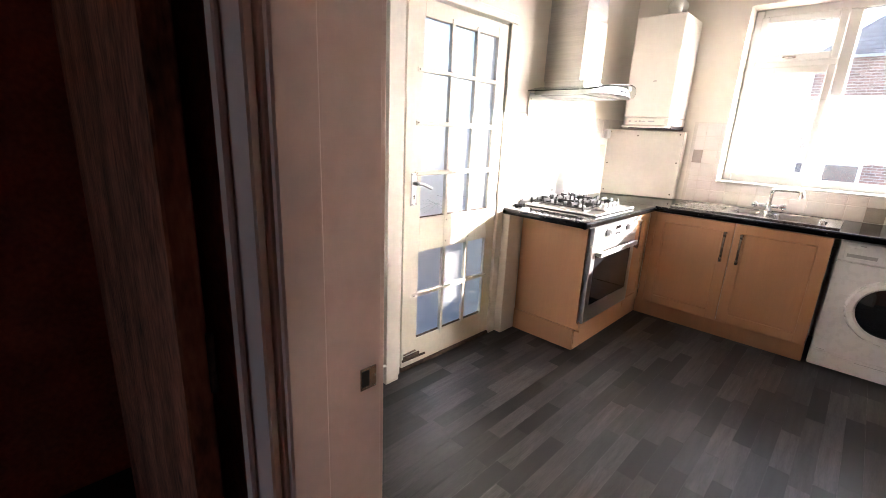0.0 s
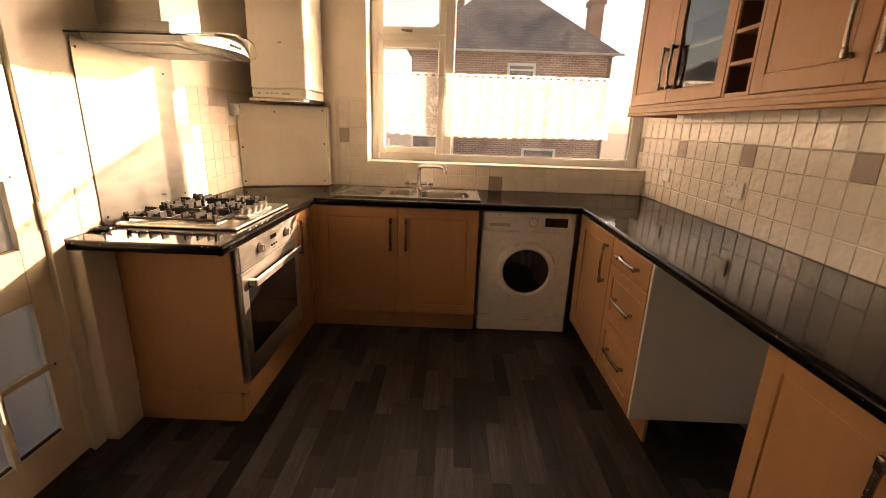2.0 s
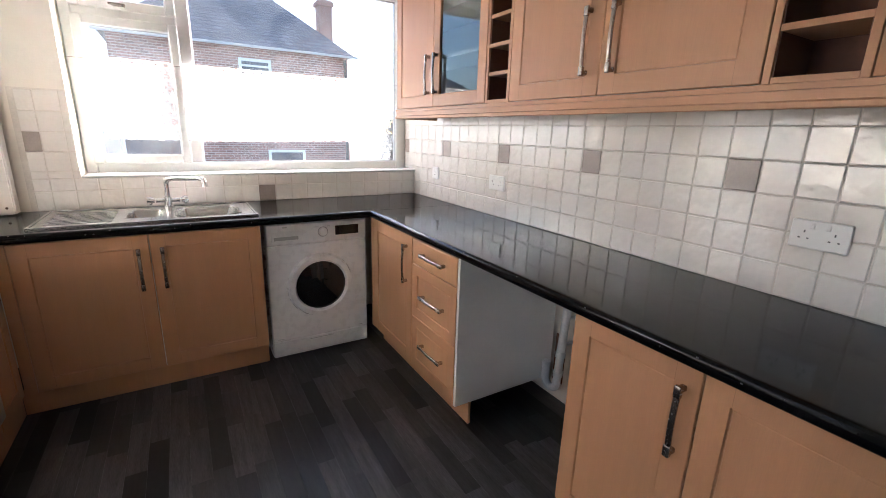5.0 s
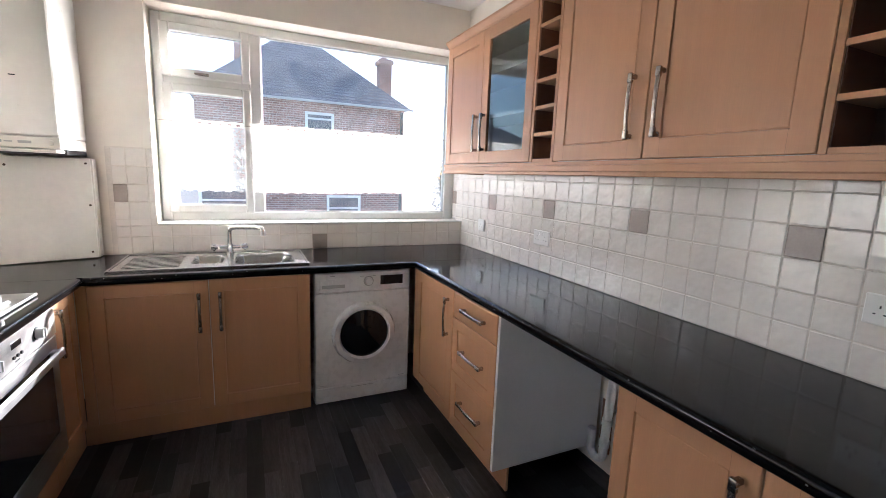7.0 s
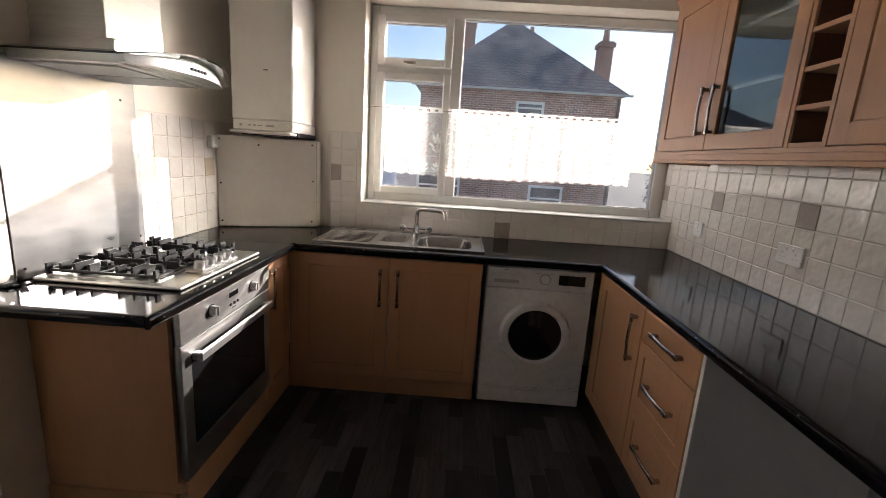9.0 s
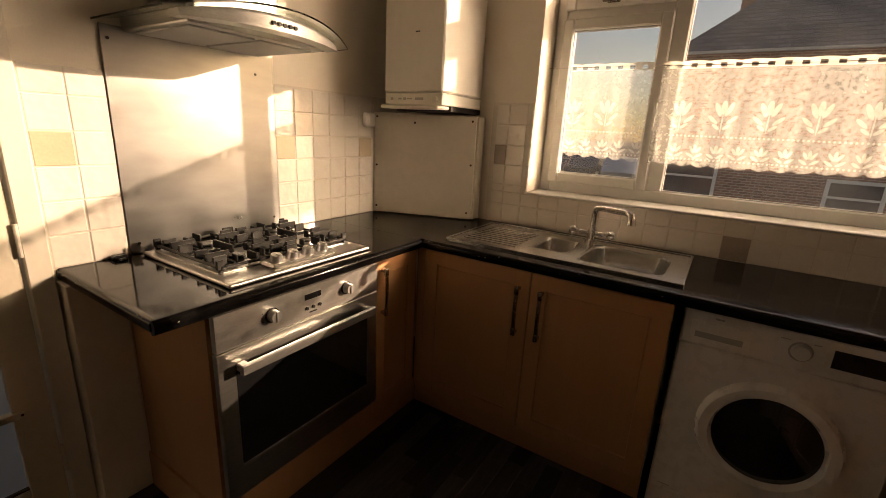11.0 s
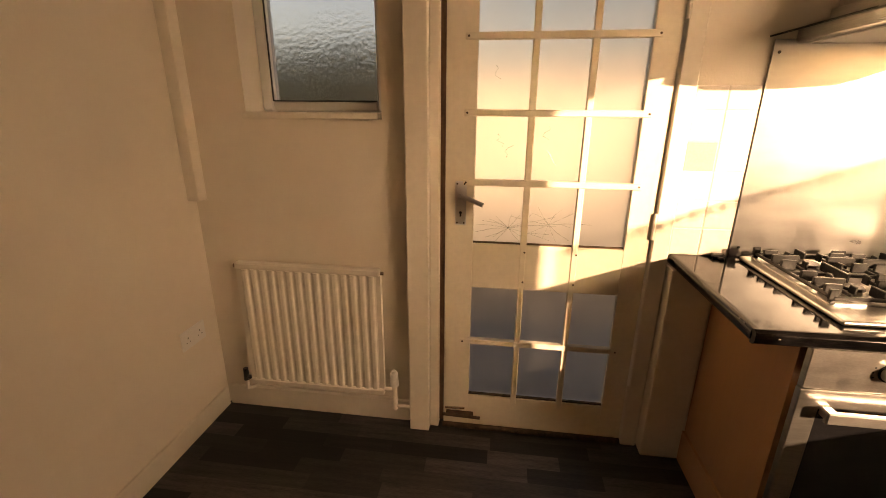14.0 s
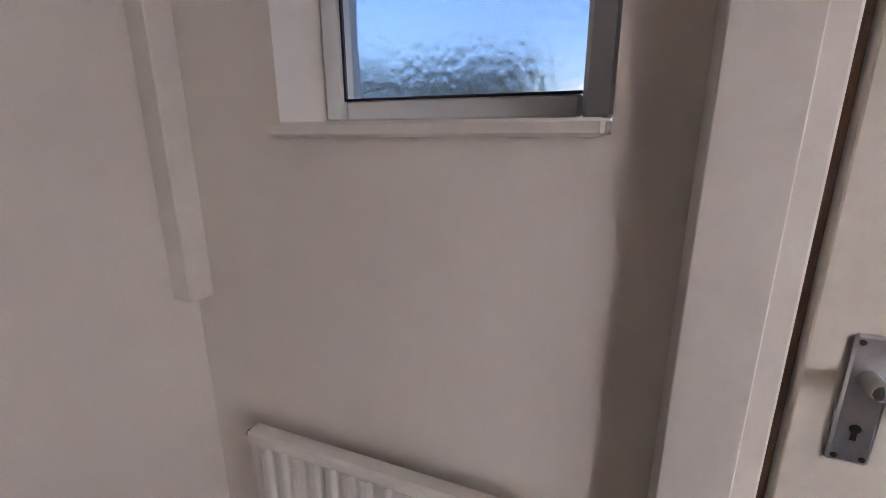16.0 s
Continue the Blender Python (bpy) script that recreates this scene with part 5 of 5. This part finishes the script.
def lace_material(closed, open_):
    m = bpy.data.materials.new("lace")
    m.use_nodes = True
    n, l = m.node_tree.nodes, m.node_tree.links
    n.clear()
    out = n.new("ShaderNodeOutputMaterial")
    co = n.new("ShaderNodeTexCoord")
    dif, tra, clear = n.new("ShaderNodeBsdfDiffuse"), n.new("ShaderNodeBsdfTranslucent"), n.new("ShaderNodeBsdfTransparent")
    dif.inputs[0].default_value = tra.inputs[0].default_value = (0.90, 0.885, 0.85, 1)
    mix = n.new("ShaderNodeMixShader"); mix.inputs[0].default_value = 0.8
    l.new(dif.outputs[0], mix.inputs[1]); l.new(tra.outputs[0], mix.inputs[2])
    # woven tulips, a beaded line and a row of small sprigs, with an open net between them
    sep = n.new("ShaderNodeSeparateXYZ")
    l.new(co.outputs["Object"], sep.inputs[0])

    def across(period):
        pp = n.new("ShaderNodeMath"); pp.operation = "PINGPONG"; pp.inputs[1].default_value = period / 2
        comb = n.new("ShaderNodeCombineXYZ")
        l.new(sep.outputs[0], pp.inputs[0]); l.new(pp.outputs[0], comb.inputs[0]); l.new(sep.outputs[2], comb.inputs[1])
        return comb.outputs[0]

    wide, small, bead = across(0.166), across(0.083), across(0.0166)
    motif = None
    for src, u, v, turn, ra, rb in ((wide, 0, 1.53, 0, 0.012, 0.030), (wide, 0.021, 1.522, -24, 0.010, 0.032), (wide, 0.036, 1.478, -48, 0.008, 0.026), (wide, 0.020, 1.448, -52, 0.007, 0.019),
                                    (wide, 0, 1.465, 0, 0.003, 0.042), (small, 0, 1.350, 0, 0.007, 0.019), (small, 0.014, 1.345, -32, 0.006, 0.018), (small, 0.019, 1.320, -58, 0.006, 0.018),
                                    (bead, 0, 1.405, 0, 0.0045, 0.0050), (bead, 0, 1.300, 0, 0.0045, 0.0050)):
        mp = n.new("ShaderNodeMapping"); mp.vector_type = "TEXTURE"
        mp.inputs["Location"].default_value = (u, v, 0)
        mp.inputs["Rotation"].default_value = (0, 0, radians(turn))
        mp.inputs["Scale"].default_value = (ra, rb, 1)
        l.new(src, mp.inputs["Vector"])
        ln = n.new("ShaderNodeVectorMath"); ln.operation = "LENGTH"
        l.new(mp.outputs[0], ln.inputs[0])
        one = n.new("ShaderNodeMapRange")
        one.inputs["From Min"].default_value, one.inputs["From Max"].default_value = 0.88, 1.05
        one.inputs["To Min"].default_value, one.inputs["To Max"].default_value = 1.0, 0.0
        l.new(ln.outputs["Value"], one.inputs["Value"])
        if motif is None:
            motif = one.outputs[0]
        else:
            mxm = n.new("ShaderNodeMath"); mxm.operation = "MAXIMUM"
            l.new(motif, mxm.inputs[0]); l.new(one.outputs[0], mxm.inputs[1])
            motif = mxm.outputs[0]
    rg = n.new("ShaderNodeMapRange")
    rg.inputs["To Min"].default_value, rg.inputs["To Max"].default_value = open_, closed
    l.new(motif, rg.inputs["Value"])
    no = n.new("ShaderNodeTexNoise"); no.inputs["Scale"].default_value = 60
    l.new(co.outputs["Object"], no.inputs["Vector"])
    ad = n.new("ShaderNodeMath"); ad.operation = "MULTIPLY_ADD"; ad.inputs[1].default_value = 0.35
    ad.use_clamp = True
    sub = n.new("ShaderNodeMath"); sub.operation = "SUBTRACT"; sub.inputs[1].default_value = 0.17
    l.new(rg.outputs[0], sub.inputs[0])
    l.new(no.outputs["Fac"], ad.inputs[0]); l.new(sub.outputs[0], ad.inputs[2])
    mix2 = n.new("ShaderNodeMixShader")
    l.new(ad.outputs[0], mix2.inputs[0]); l.new(clear.outputs[0], mix2.inputs[1]); l.new(mix.outputs[0], mix2.inputs[2])
    l.new(mix2.outputs[0], out.inputs[0])
    return m


LACE = lace_material(0.52, 0.29)
HEADING = lace_material(1.0, 0.95)
curtain_wire()
curtain(0.962, 1.350, "short white lace curtain over the opening casement")
curtain(1.388, 2.655, "long white lace curtain over the fixed pane")


# ---- outdoors ----
GZ = -1.05


def outdoors():
    g = part("ground", boxes((-400, -400, GZ - 0.3, 400, 400, GZ)), ASPHALT)
    tagged(g, "grey asphalt ground and street", "ground", kind="structure")
    p = part("pavement", boxes((-40, 12.6, GZ, 40, 15.0, GZ + 0.12)), PAVING)
    tagged(p, "concrete pavement across the street", "pavement", kind="structure")
    b = part("building_base", boxes((-0.25, -2.7, GZ, W + 0.2, YW + 0.06, -0.1)), BRICK)
    tagged(b, "brick footing of the kitchen building", "wall", kind="structure")
    f = part("floor", boxes((-0.25, -0.16, -0.1, W + 0.2, YW + 0.06, -0.002)), FLOORBASE)
    tagged(f, "dark grey wood-effect vinyl plank floor", "floor", kind="structure")
    s = part("door_step", boxes((-1.4, 0.7, GZ, -0.26, 2.3, -0.06), bevel=0.01), PAVING)
    tagged(s, "grey concrete landing outside the door", "step", kind="structure")
    return f


floor = outdoors()


def house(name, x0, y0, x1, y1, eave, apex, label, windows, chimneys, skin=None):
    h = thing(name, ((x0 + x1) / 2, (y0 + y1) / 2, GZ), label, "house")
    part("wall", boxes((x0, y0, GZ, x1, y1, eave)), skin or HOUSEBRICK, h)
    o, cx, cy = 0.22, (x0 + x1) / 2, (y0 + y1) / 2
    bm = bmesh.new()
    ring = [bm.verts.new(v) for v in ((x0 - o, y0 - o, eave - 0.05), (x1 + o, y0 - o, eave - 0.05), (x1 + o, y1 + o, eave - 0.05), (x0 - o, y1 + o, eave - 0.05))]
    a, b = bm.verts.new((cx - 0.15, cy, apex)), bm.verts.new((cx + 0.15, cy, apex))
    bm.faces.new((ring[0], ring[1], b, a)); bm.faces.new((ring[2], ring[3], a, b))
    bm.faces.new((ring[1], ring[2], b)); bm.faces.new((ring[3], ring[0], a)); bm.faces.new(ring)
    part("roof", bm, SLATE, h, "grey slate hipped roof")
    part("gutter", boxes((x0 - o - 0.08, y0 - o - 0.1, eave - 0.12, x1 + o + 0.08, y0 - o, eave - 0.05)), GREYPLASTIC, h)
    part("downpipe", boxes((x1 - 0.15, y0 - 0.1, GZ, x1 - 0.07, y0 - 0.002, eave - 0.16)), BLACK, h)
    for wx, wz, ww, wh in windows:
        wd = part("window", boxes((wx - ww / 2, y0 - 0.05, wz - wh / 2, wx - ww / 2 + 0.09, y0 - 0.001, wz + wh / 2), (wx + ww / 2 - 0.09, y0 - 0.05, wz - wh / 2, wx + ww / 2, y0 - 0.001, wz + wh / 2),
                                  (wx - ww / 2 + 0.09, y0 - 0.05, wz - wh / 2, wx + ww / 2 - 0.09, y0 - 0.001, wz - wh / 2 + 0.09), (wx - ww / 2 + 0.09, y0 - 0.05, wz + wh / 2 - 0.09, wx + ww / 2 - 0.09, y0 - 0.001, wz + wh / 2),
                                  (wx - ww / 2 + 0.09, y0 - 0.05, wz + 0.12, wx + ww / 2 - 0.09, y0 - 0.001, wz + 0.18)), UPVC, h)
        part("pane", boxes((wx - ww / 2 + 0.05, y0 - 0.02, wz - wh / 2 + 0.05, wx + ww / 2 - 0.05, y0 - 0.003, wz + wh / 2 - 0.05)), HOUSEGLASS, wd)
        part("sill", boxes((wx - ww / 2 - 0.08, y0 - 0.12, wz - wh / 2 - 0.08, wx + ww / 2 + 0.08, y0 - 0.001, wz - wh / 2)), PAVING, wd)
    for px, py, z0, z1, w in chimneys:
        ch = part("chimney", boxes((px - w, py - w, z0, px + w, py + w, z1), (px - w - 0.06, py - w - 0.06, z1 - 0.2, px + w + 0.06, py + w + 0.06, z1 - 0.05)), BRICK, h)
        bm = bmesh.new()
        for q in (-0.5, 0.5) if w > 0.3 else (0,):
            rod(bm, (px + q * w, py, z1), (px + q * w, py, z1 + 0.45), 0.13, 0.10, n=12)
        part("chimney_pot", bm, BRICK, ch)
    return h


RENDER = material("cream_render", (0.80, 0.72, 0.60), 0.9, vary=0.08, scale=1.5, bump=0.3, bump_scale=30)
HOUSEGLASS = material("far_window_glass", (0.05, 0.06, 0.08), 0.08, vary=0.2)
house("neighbour_house", -0.1, 17.0, 6.95, 26.0, 3.95, 7.4, "red brick two-storey house with hipped slate roof across the street",
      ((3.8, 3.15, 1.0, 0.75), (0.7, 0.25, 1.6, 1.5), (4.65, 0.0, 1.25, 1.25)), ((6.50, 18.2, 3.3, 5.9, 0.24), (1.4, 22.5, 5.0, 7.6, 0.35), (4.6, 24.5, 5.5, 7.6, 0.22)))
house("far_house", -20.0, 30.0, -9.0, 39.0, 3.4, 6.4, "distant brick house down the street", ((-13, 2.2, 1.4, 1.2), (-16.5, 2.2, 1.4, 1.2), (-13, -0.3, 1.4, 1.3)), ((-12.0, 34.0, 4.5, 7.2, 0.4),))
house("side_house", -17.0, -0.5, -8.8, 16.0, 2.1, 3.0, "cream rendered neighbouring house beyond the side passage", ((-12, 1.0, 1.2, 1.1),), (), RENDER)
fence = part("garden_wall", boxes((-6.2, -2.2, GZ, -6.0, 11.0, -0.1), (-6.25, -2.2, -0.1, -5.95, 11.0, -0.04)), PAVING)
tagged(fence, "low concrete garden wall outside the door", "wall", kind="structure")


def car(at, colour, label):
    m = pose(*at)
    c = thing("parked_car", at[:3], label, "car", "parked cars")
    bm = bmesh.new()
    prof = [(-2.0, 0.35), (-2.05, 0.75), (-1.75, 0.92), (-1.35, 0.98), (-0.85, 1.42), (0.55, 1.45), (1.05, 0.98), (1.85, 0.82), (2.02, 0.62), (2.0, 0.33)]
    rings = []
    for y, s in ((-0.85, 0.94), (-0.72, 1.0), (0.72, 1.0), (0.85, 0.94)):
        rings.append([bm.verts.new(m @ Vector((px * s, y, 0.33 + (pz - 0.33) * s))) for px, pz in prof])
    for a, b in zip(rings, rings[1:]):
        for k in range(len(prof)):
            q = (k + 1) % len(prof)
            bm.faces.new((a[k], a[q], b[q], b[k]))
    bm.faces.new(rings[0]); bm.faces.new(rings[-1])
    part("body", bm, colour, c, smooth=True)
    bm = bmesh.new()
    for sx in (-1, 1):
        vs = [(-0.80, 0.855 * sx, 1.34), (0.50, 0.855 * sx, 1.36), (0.88, 0.88 * sx, 1.0), (-1.2, 0.88 * sx, 1.0)]
        bm.faces.new([bm.verts.new(m @ Vector(v)) for v in vs])
    box(bm, 0.62, -0.66, 1.02, 1.0, 0.66, 1.36, 0.0, m)
    part("window", bm, HOUSEGLASS, c)
    for x in (-1.25, 1.25):
        for y in (-0.80, 0.80):
            bm = bmesh.new()
            rod(bm, m @ Vector((x, y - 0.09, 0.32)), m @ Vector((x, y + 0.09, 0.32)), 0.32, n=20)
            part("wheel", bm, BLACK, c)


CAR_A = material("silver_car_paint", (0.42, 0.45, 0.48), 0.25, 0.5, vary=0.03, coat=0.6)
CAR_B = material("dark_car_paint", (0.03, 0.04, 0.06), 0.25, 0.2, vary=0.05, coat=0.6)
car((-3.2, 27.5, GZ, 0, 0, 96), CAR_A, "silver car parked along the street")
car((-5.3, 28.5, GZ, 0, 0, 88), CAR_B, "dark car parked along the street")
car((-7.4, 30.5, GZ, 0, 0, 92), CAR_B, "dark car parked along the street")


def bare_tree(at, height, seed):
    t = thing("bare_tree", at, "bare winter tree behind the hedge", "tree")
    rng = random.Random(seed)
    trunk, twigs = bmesh.new(), bmesh.new()

    def grow(p, d, ln, r, depth):
        e = p + d * ln
        bm = trunk if depth < 2 else twigs
        rod(bm, p, e, r, r * 0.65, n=6 if depth < 2 else 4, caps=False)
        if depth == 5:
            return
        for _ in range(3 if depth else 4):
            nd = (d + Vector((rng.uniform(-0.75, 0.75), rng.uniform(-0.75, 0.75), rng.uniform(-0.1, 0.55)))).normalized()
            grow(p + d * ln * rng.uniform(0.6, 1.0), nd, ln * rng.uniform(0.55, 0.75), r * 0.55, depth + 1)

    grow(Vector(at), Vector((0, 0, 1)), height * 0.3, 0.11, 0)
    part("trunk", trunk, BARK, t)
    part("crown", twigs, BARK, t, "fine bare twigs")


BARK = material("bark", (0.10, 0.08, 0.06), 0.9, vary=0.2)
bare_tree((9.8, 19.5, GZ), 5.2, 2)
bare_tree((11.6, 21.5, GZ), 5.0, 8)


def hedge(x0, y0, x1, y1, h, seed, label, leaf=0.06):
    rng = random.Random(seed)
    verts, faces = [], []
    n = int(3000 * max(1, (x1 - x0) * (y1 - y0) / 3))
    for _ in range(min(n, 16000)):
        p = Vector((rng.uniform(x0, x1), rng.uniform(y0, y1), GZ + h * rng.random() ** 0.6 * rng.uniform(0.85, 1.08)))
        a = Vector((rng.gauss(0, 1), rng.gauss(0, 1), rng.gauss(0, 1))).normalized() * leaf
        b = a.orthogonal().normalized() * leaf * 0.5
        i = len(verts)
        verts += [p - a, p + b, p + a, p - b]
        faces.append((i, i + 1, i + 2, i + 3))
    me = bpy.data.meshes.new("hedge")
    me.from_pydata(verts, [], faces)
    me.materials.append(LEAF)
    tagged(new("hedge", me), label, "hedge", kind="stuff")


LEAF = material("hedge_leaf", (0.034, 0.042, 0.028), 0.6, vary=0.3, island=0.4)
hedge(8.2, 16.0, 13.0, 17.2, 3.0, 4, "dark green garden hedge beside the house")
hedge(-9.0, -9.0, -7.6, -0.8, 3.6, 6, "tall dark hedge along the side garden", 0.17)


# ---- tiles, piece by piece ----
def tile_mesh(name, mat, seed):
    rng = random.Random(seed)
    bm = bmesh.new()
    s, c = 0.0511, 0.0482
    back = [bm.verts.new((x * s, y * s, 0)) for x, y in ((-1, -1), (1, -1), (1, 1), (-1, 1))]
    mid = [bm.verts.new((x * (s + rng.uniform(-0.0006, 0.0004)), y * (s + rng.uniform(-0.0006, 0.0004)), 0.0050)) for x, y in ((-1, -1), (1, -1), (1, 1), (-1, 1))]
    top = [bm.verts.new((x * c, y * c, 0.0068 + rng.uniform(-0.0003, 0.0003))) for x, y in ((-1, -1), (1, -1), (1, 1), (-1, 1))]
    for a, b in ((back, mid), (mid, top)):
        for k in range(4):
            bm.faces.new((a[k], a[(k + 1) % 4], b[(k + 1) % 4], b[k]))
    ctr = bm.verts.new((rng.uniform(-0.01, 0.01), rng.uniform(-0.01, 0.01), 0.0069 + rng.uniform(-0.0002, 0.0002)))
    for k in range(4):
        bm.faces.new((top[k], top[(k + 1) % 4], ctr))
    me = bpy.data.meshes.new(name)
    bmesh.ops.recalc_face_normals(bm, faces=bm.faces)
    bm.to_mesh(me)
    bm.free()
    me.materials.append(mat)
    return me


PLAIN = [tile_mesh("tile", TILE, 10 + k) for k in range(4)]
BEIGE = tile_mesh("tile", TILE_BEIGE, 31)
TAUPE = [tile_mesh("tile", TILE_GREY, 30)]
P = 0.1055


def tiling(parent, m, u0, u1, v0, v1, ustart, vstart, grey, skip=(), accent=None):
    """Tiles over u0..u1, v0..v1 of the face m, on a grid whose lines pass through ustart and vstart."""
    rng = random.Random(int(u1 * 1000))
    i0, i1 = math.floor((u0 - ustart) / P + 1e-4), math.ceil((u1 - ustart) / P - 1e-4)
    j0, j1 = math.floor((v0 - vstart) / P + 1e-4), math.ceil((v1 - vstart) / P - 1e-4)
    for i in range(i0, i1):
        for j in range(j0, j1):
            a, b = max(u0, ustart + i * P), min(u1, ustart + (i + 1) * P)
            c, d = max(v0, vstart + j * P), min(v1, vstart + (j + 1) * P)
            if b - a < 0.012 or d - c < 0.012 or any(a < s[2] - 0.01 and b > s[0] + 0.01 and c < s[3] - 0.01 and d > s[1] + 0.01 for s in skip):
                continue
            me = (accent or TAUPE[0]) if (i, j) in grey else rng.choice(PLAIN)
            ob = new("tile", me)
            ob.parent = parent
            tilt = pose((a + b) / 2, (c + d) / 2, -0.0004, rng.uniform(-0.6, 0.6), rng.uniform(-0.5, 0.5), rng.uniform(-0.25, 0.25))
            ob.matrix_basis = m @ tilt @ Matrix.Diagonal(((b - a) / P, (d - c) / P, 1, 1))


def grout(name, row):
    ob = part(name, boxes(row), GROUT)
    return tagged(ob, "beige grout bed of the wall tiles", "tiles", kind="structure")


ge = grout("tile_field_east", (W - 0.0050, 0.02, 0.8905, W - 0.0002, YW - 0.037, 1.50))
me_ = face((W - 0.001, YW - 0.037, 0.8905), *WE)
base_u = YW - 0.037 - (1.978 + P / 2)
tiling(ge, me_, 0.0, YW - 0.06, 0.0, 0.585, base_u, 0.0, {(6 * k, 3) for k in range(-3, 3)}, skip=())
gn = grout("tile_field_north", (0.605, L - 0.0050, 0.8905, W - 0.0065, L - 0.0002, 1.064))
tiling(gn, face((0.0, L - 0.001, 0.8905), *S), 0.630, W - 0.012, 0.0, 0.172, 0.649 - P / 2, 0.0, {(11, 0), (26, 0)})
gn2 = grout("tile_field_north_side", (0.605, L - 0.0050, 1.0642, 0.838, L - 0.0002, 1.53))
tiling(gn2, face((0.0, L - 0.001, 0.8905), *S), 0.630, 0.836, 0.174, 0.635, 0.649 - P / 2, 0.0, {(0, 3)})
gw = grout("tile_field_west", (0.0002, 1.955, 0.8905, 0.0050, 2.168, 1.50))
mw = face((0.001, 0.0, 0.8905), *EA)
tiling(gw, mw, 1.955, 2.168, 0.0, 0.61, 2.168 - 2 * P, 0.0, {(0, 3)}, accent=BEIGE)
gw2 = grout("tile_field_west_corner", (0.0002, 2.792, 0.8905, 0.0050, L - 0.0065, 1.53))
tiling(gw2, mw, 2.792, 3.428, 0.0, 0.633, 2.792, 0.0, {(0, 3), (5, 3)}, accent=BEIGE)


# ---- floor planks, piece by piece ----
def planks():
    rng = random.Random(11)
    wdt, near, far = 0.0765, 0, bmesh.new()
    x = 0.0
    mesh = {}
    while x < W:
        b = min(W, x + wdt)
        y = -0.02 - rng.random() * 0.36
        while y < L:
            ln = rng.choice((0.30, 0.36, 0.42))
            a, c = max(-0.02, y), min(L, y + ln)
            if c - a > 0.02:
                seen = near < 300 and 0.5 < (x + b) / 2 < 2.42 and 0.55 < (a + c) / 2 < 3.2
                if seen:
                    key = (round(b - x, 3), round(c - a, 3))
                    if key not in mesh:
                        bm = bmesh.new()
                        w2, l2 = (b - x) / 2 - 0.0003, (c - a) / 2 - 0.0003
                        box(bm, -w2, -l2, -0.0018, w2, l2, 0.0006)
                        me = bpy.data.meshes.new("plank")
                        bm.to_mesh(me); bm.free()
                        me.materials.append(PLANK)
                        mesh[key] = me
                    ob = new("plank", mesh[key])
                    ob.parent = floor
                    ob.location = ((x + b) / 2, (a + c) / 2, 0)
                    near += 1
                else:
                    vs = [far.verts.new(v) for v in ((x + 0.0003, a + 0.0003, 0.0006), (b - 0.0003, a + 0.0003, 0.0006), (b - 0.0003, c - 0.0003, 0.0006), (x + 0.0003, c - 0.0003, 0.0006))]
                    far.faces.new(vs)
            y += ln
        x = b
    ob = part("planks", far, PLANK_I, floor)
    ob["kind"] = "stuff"


planks()
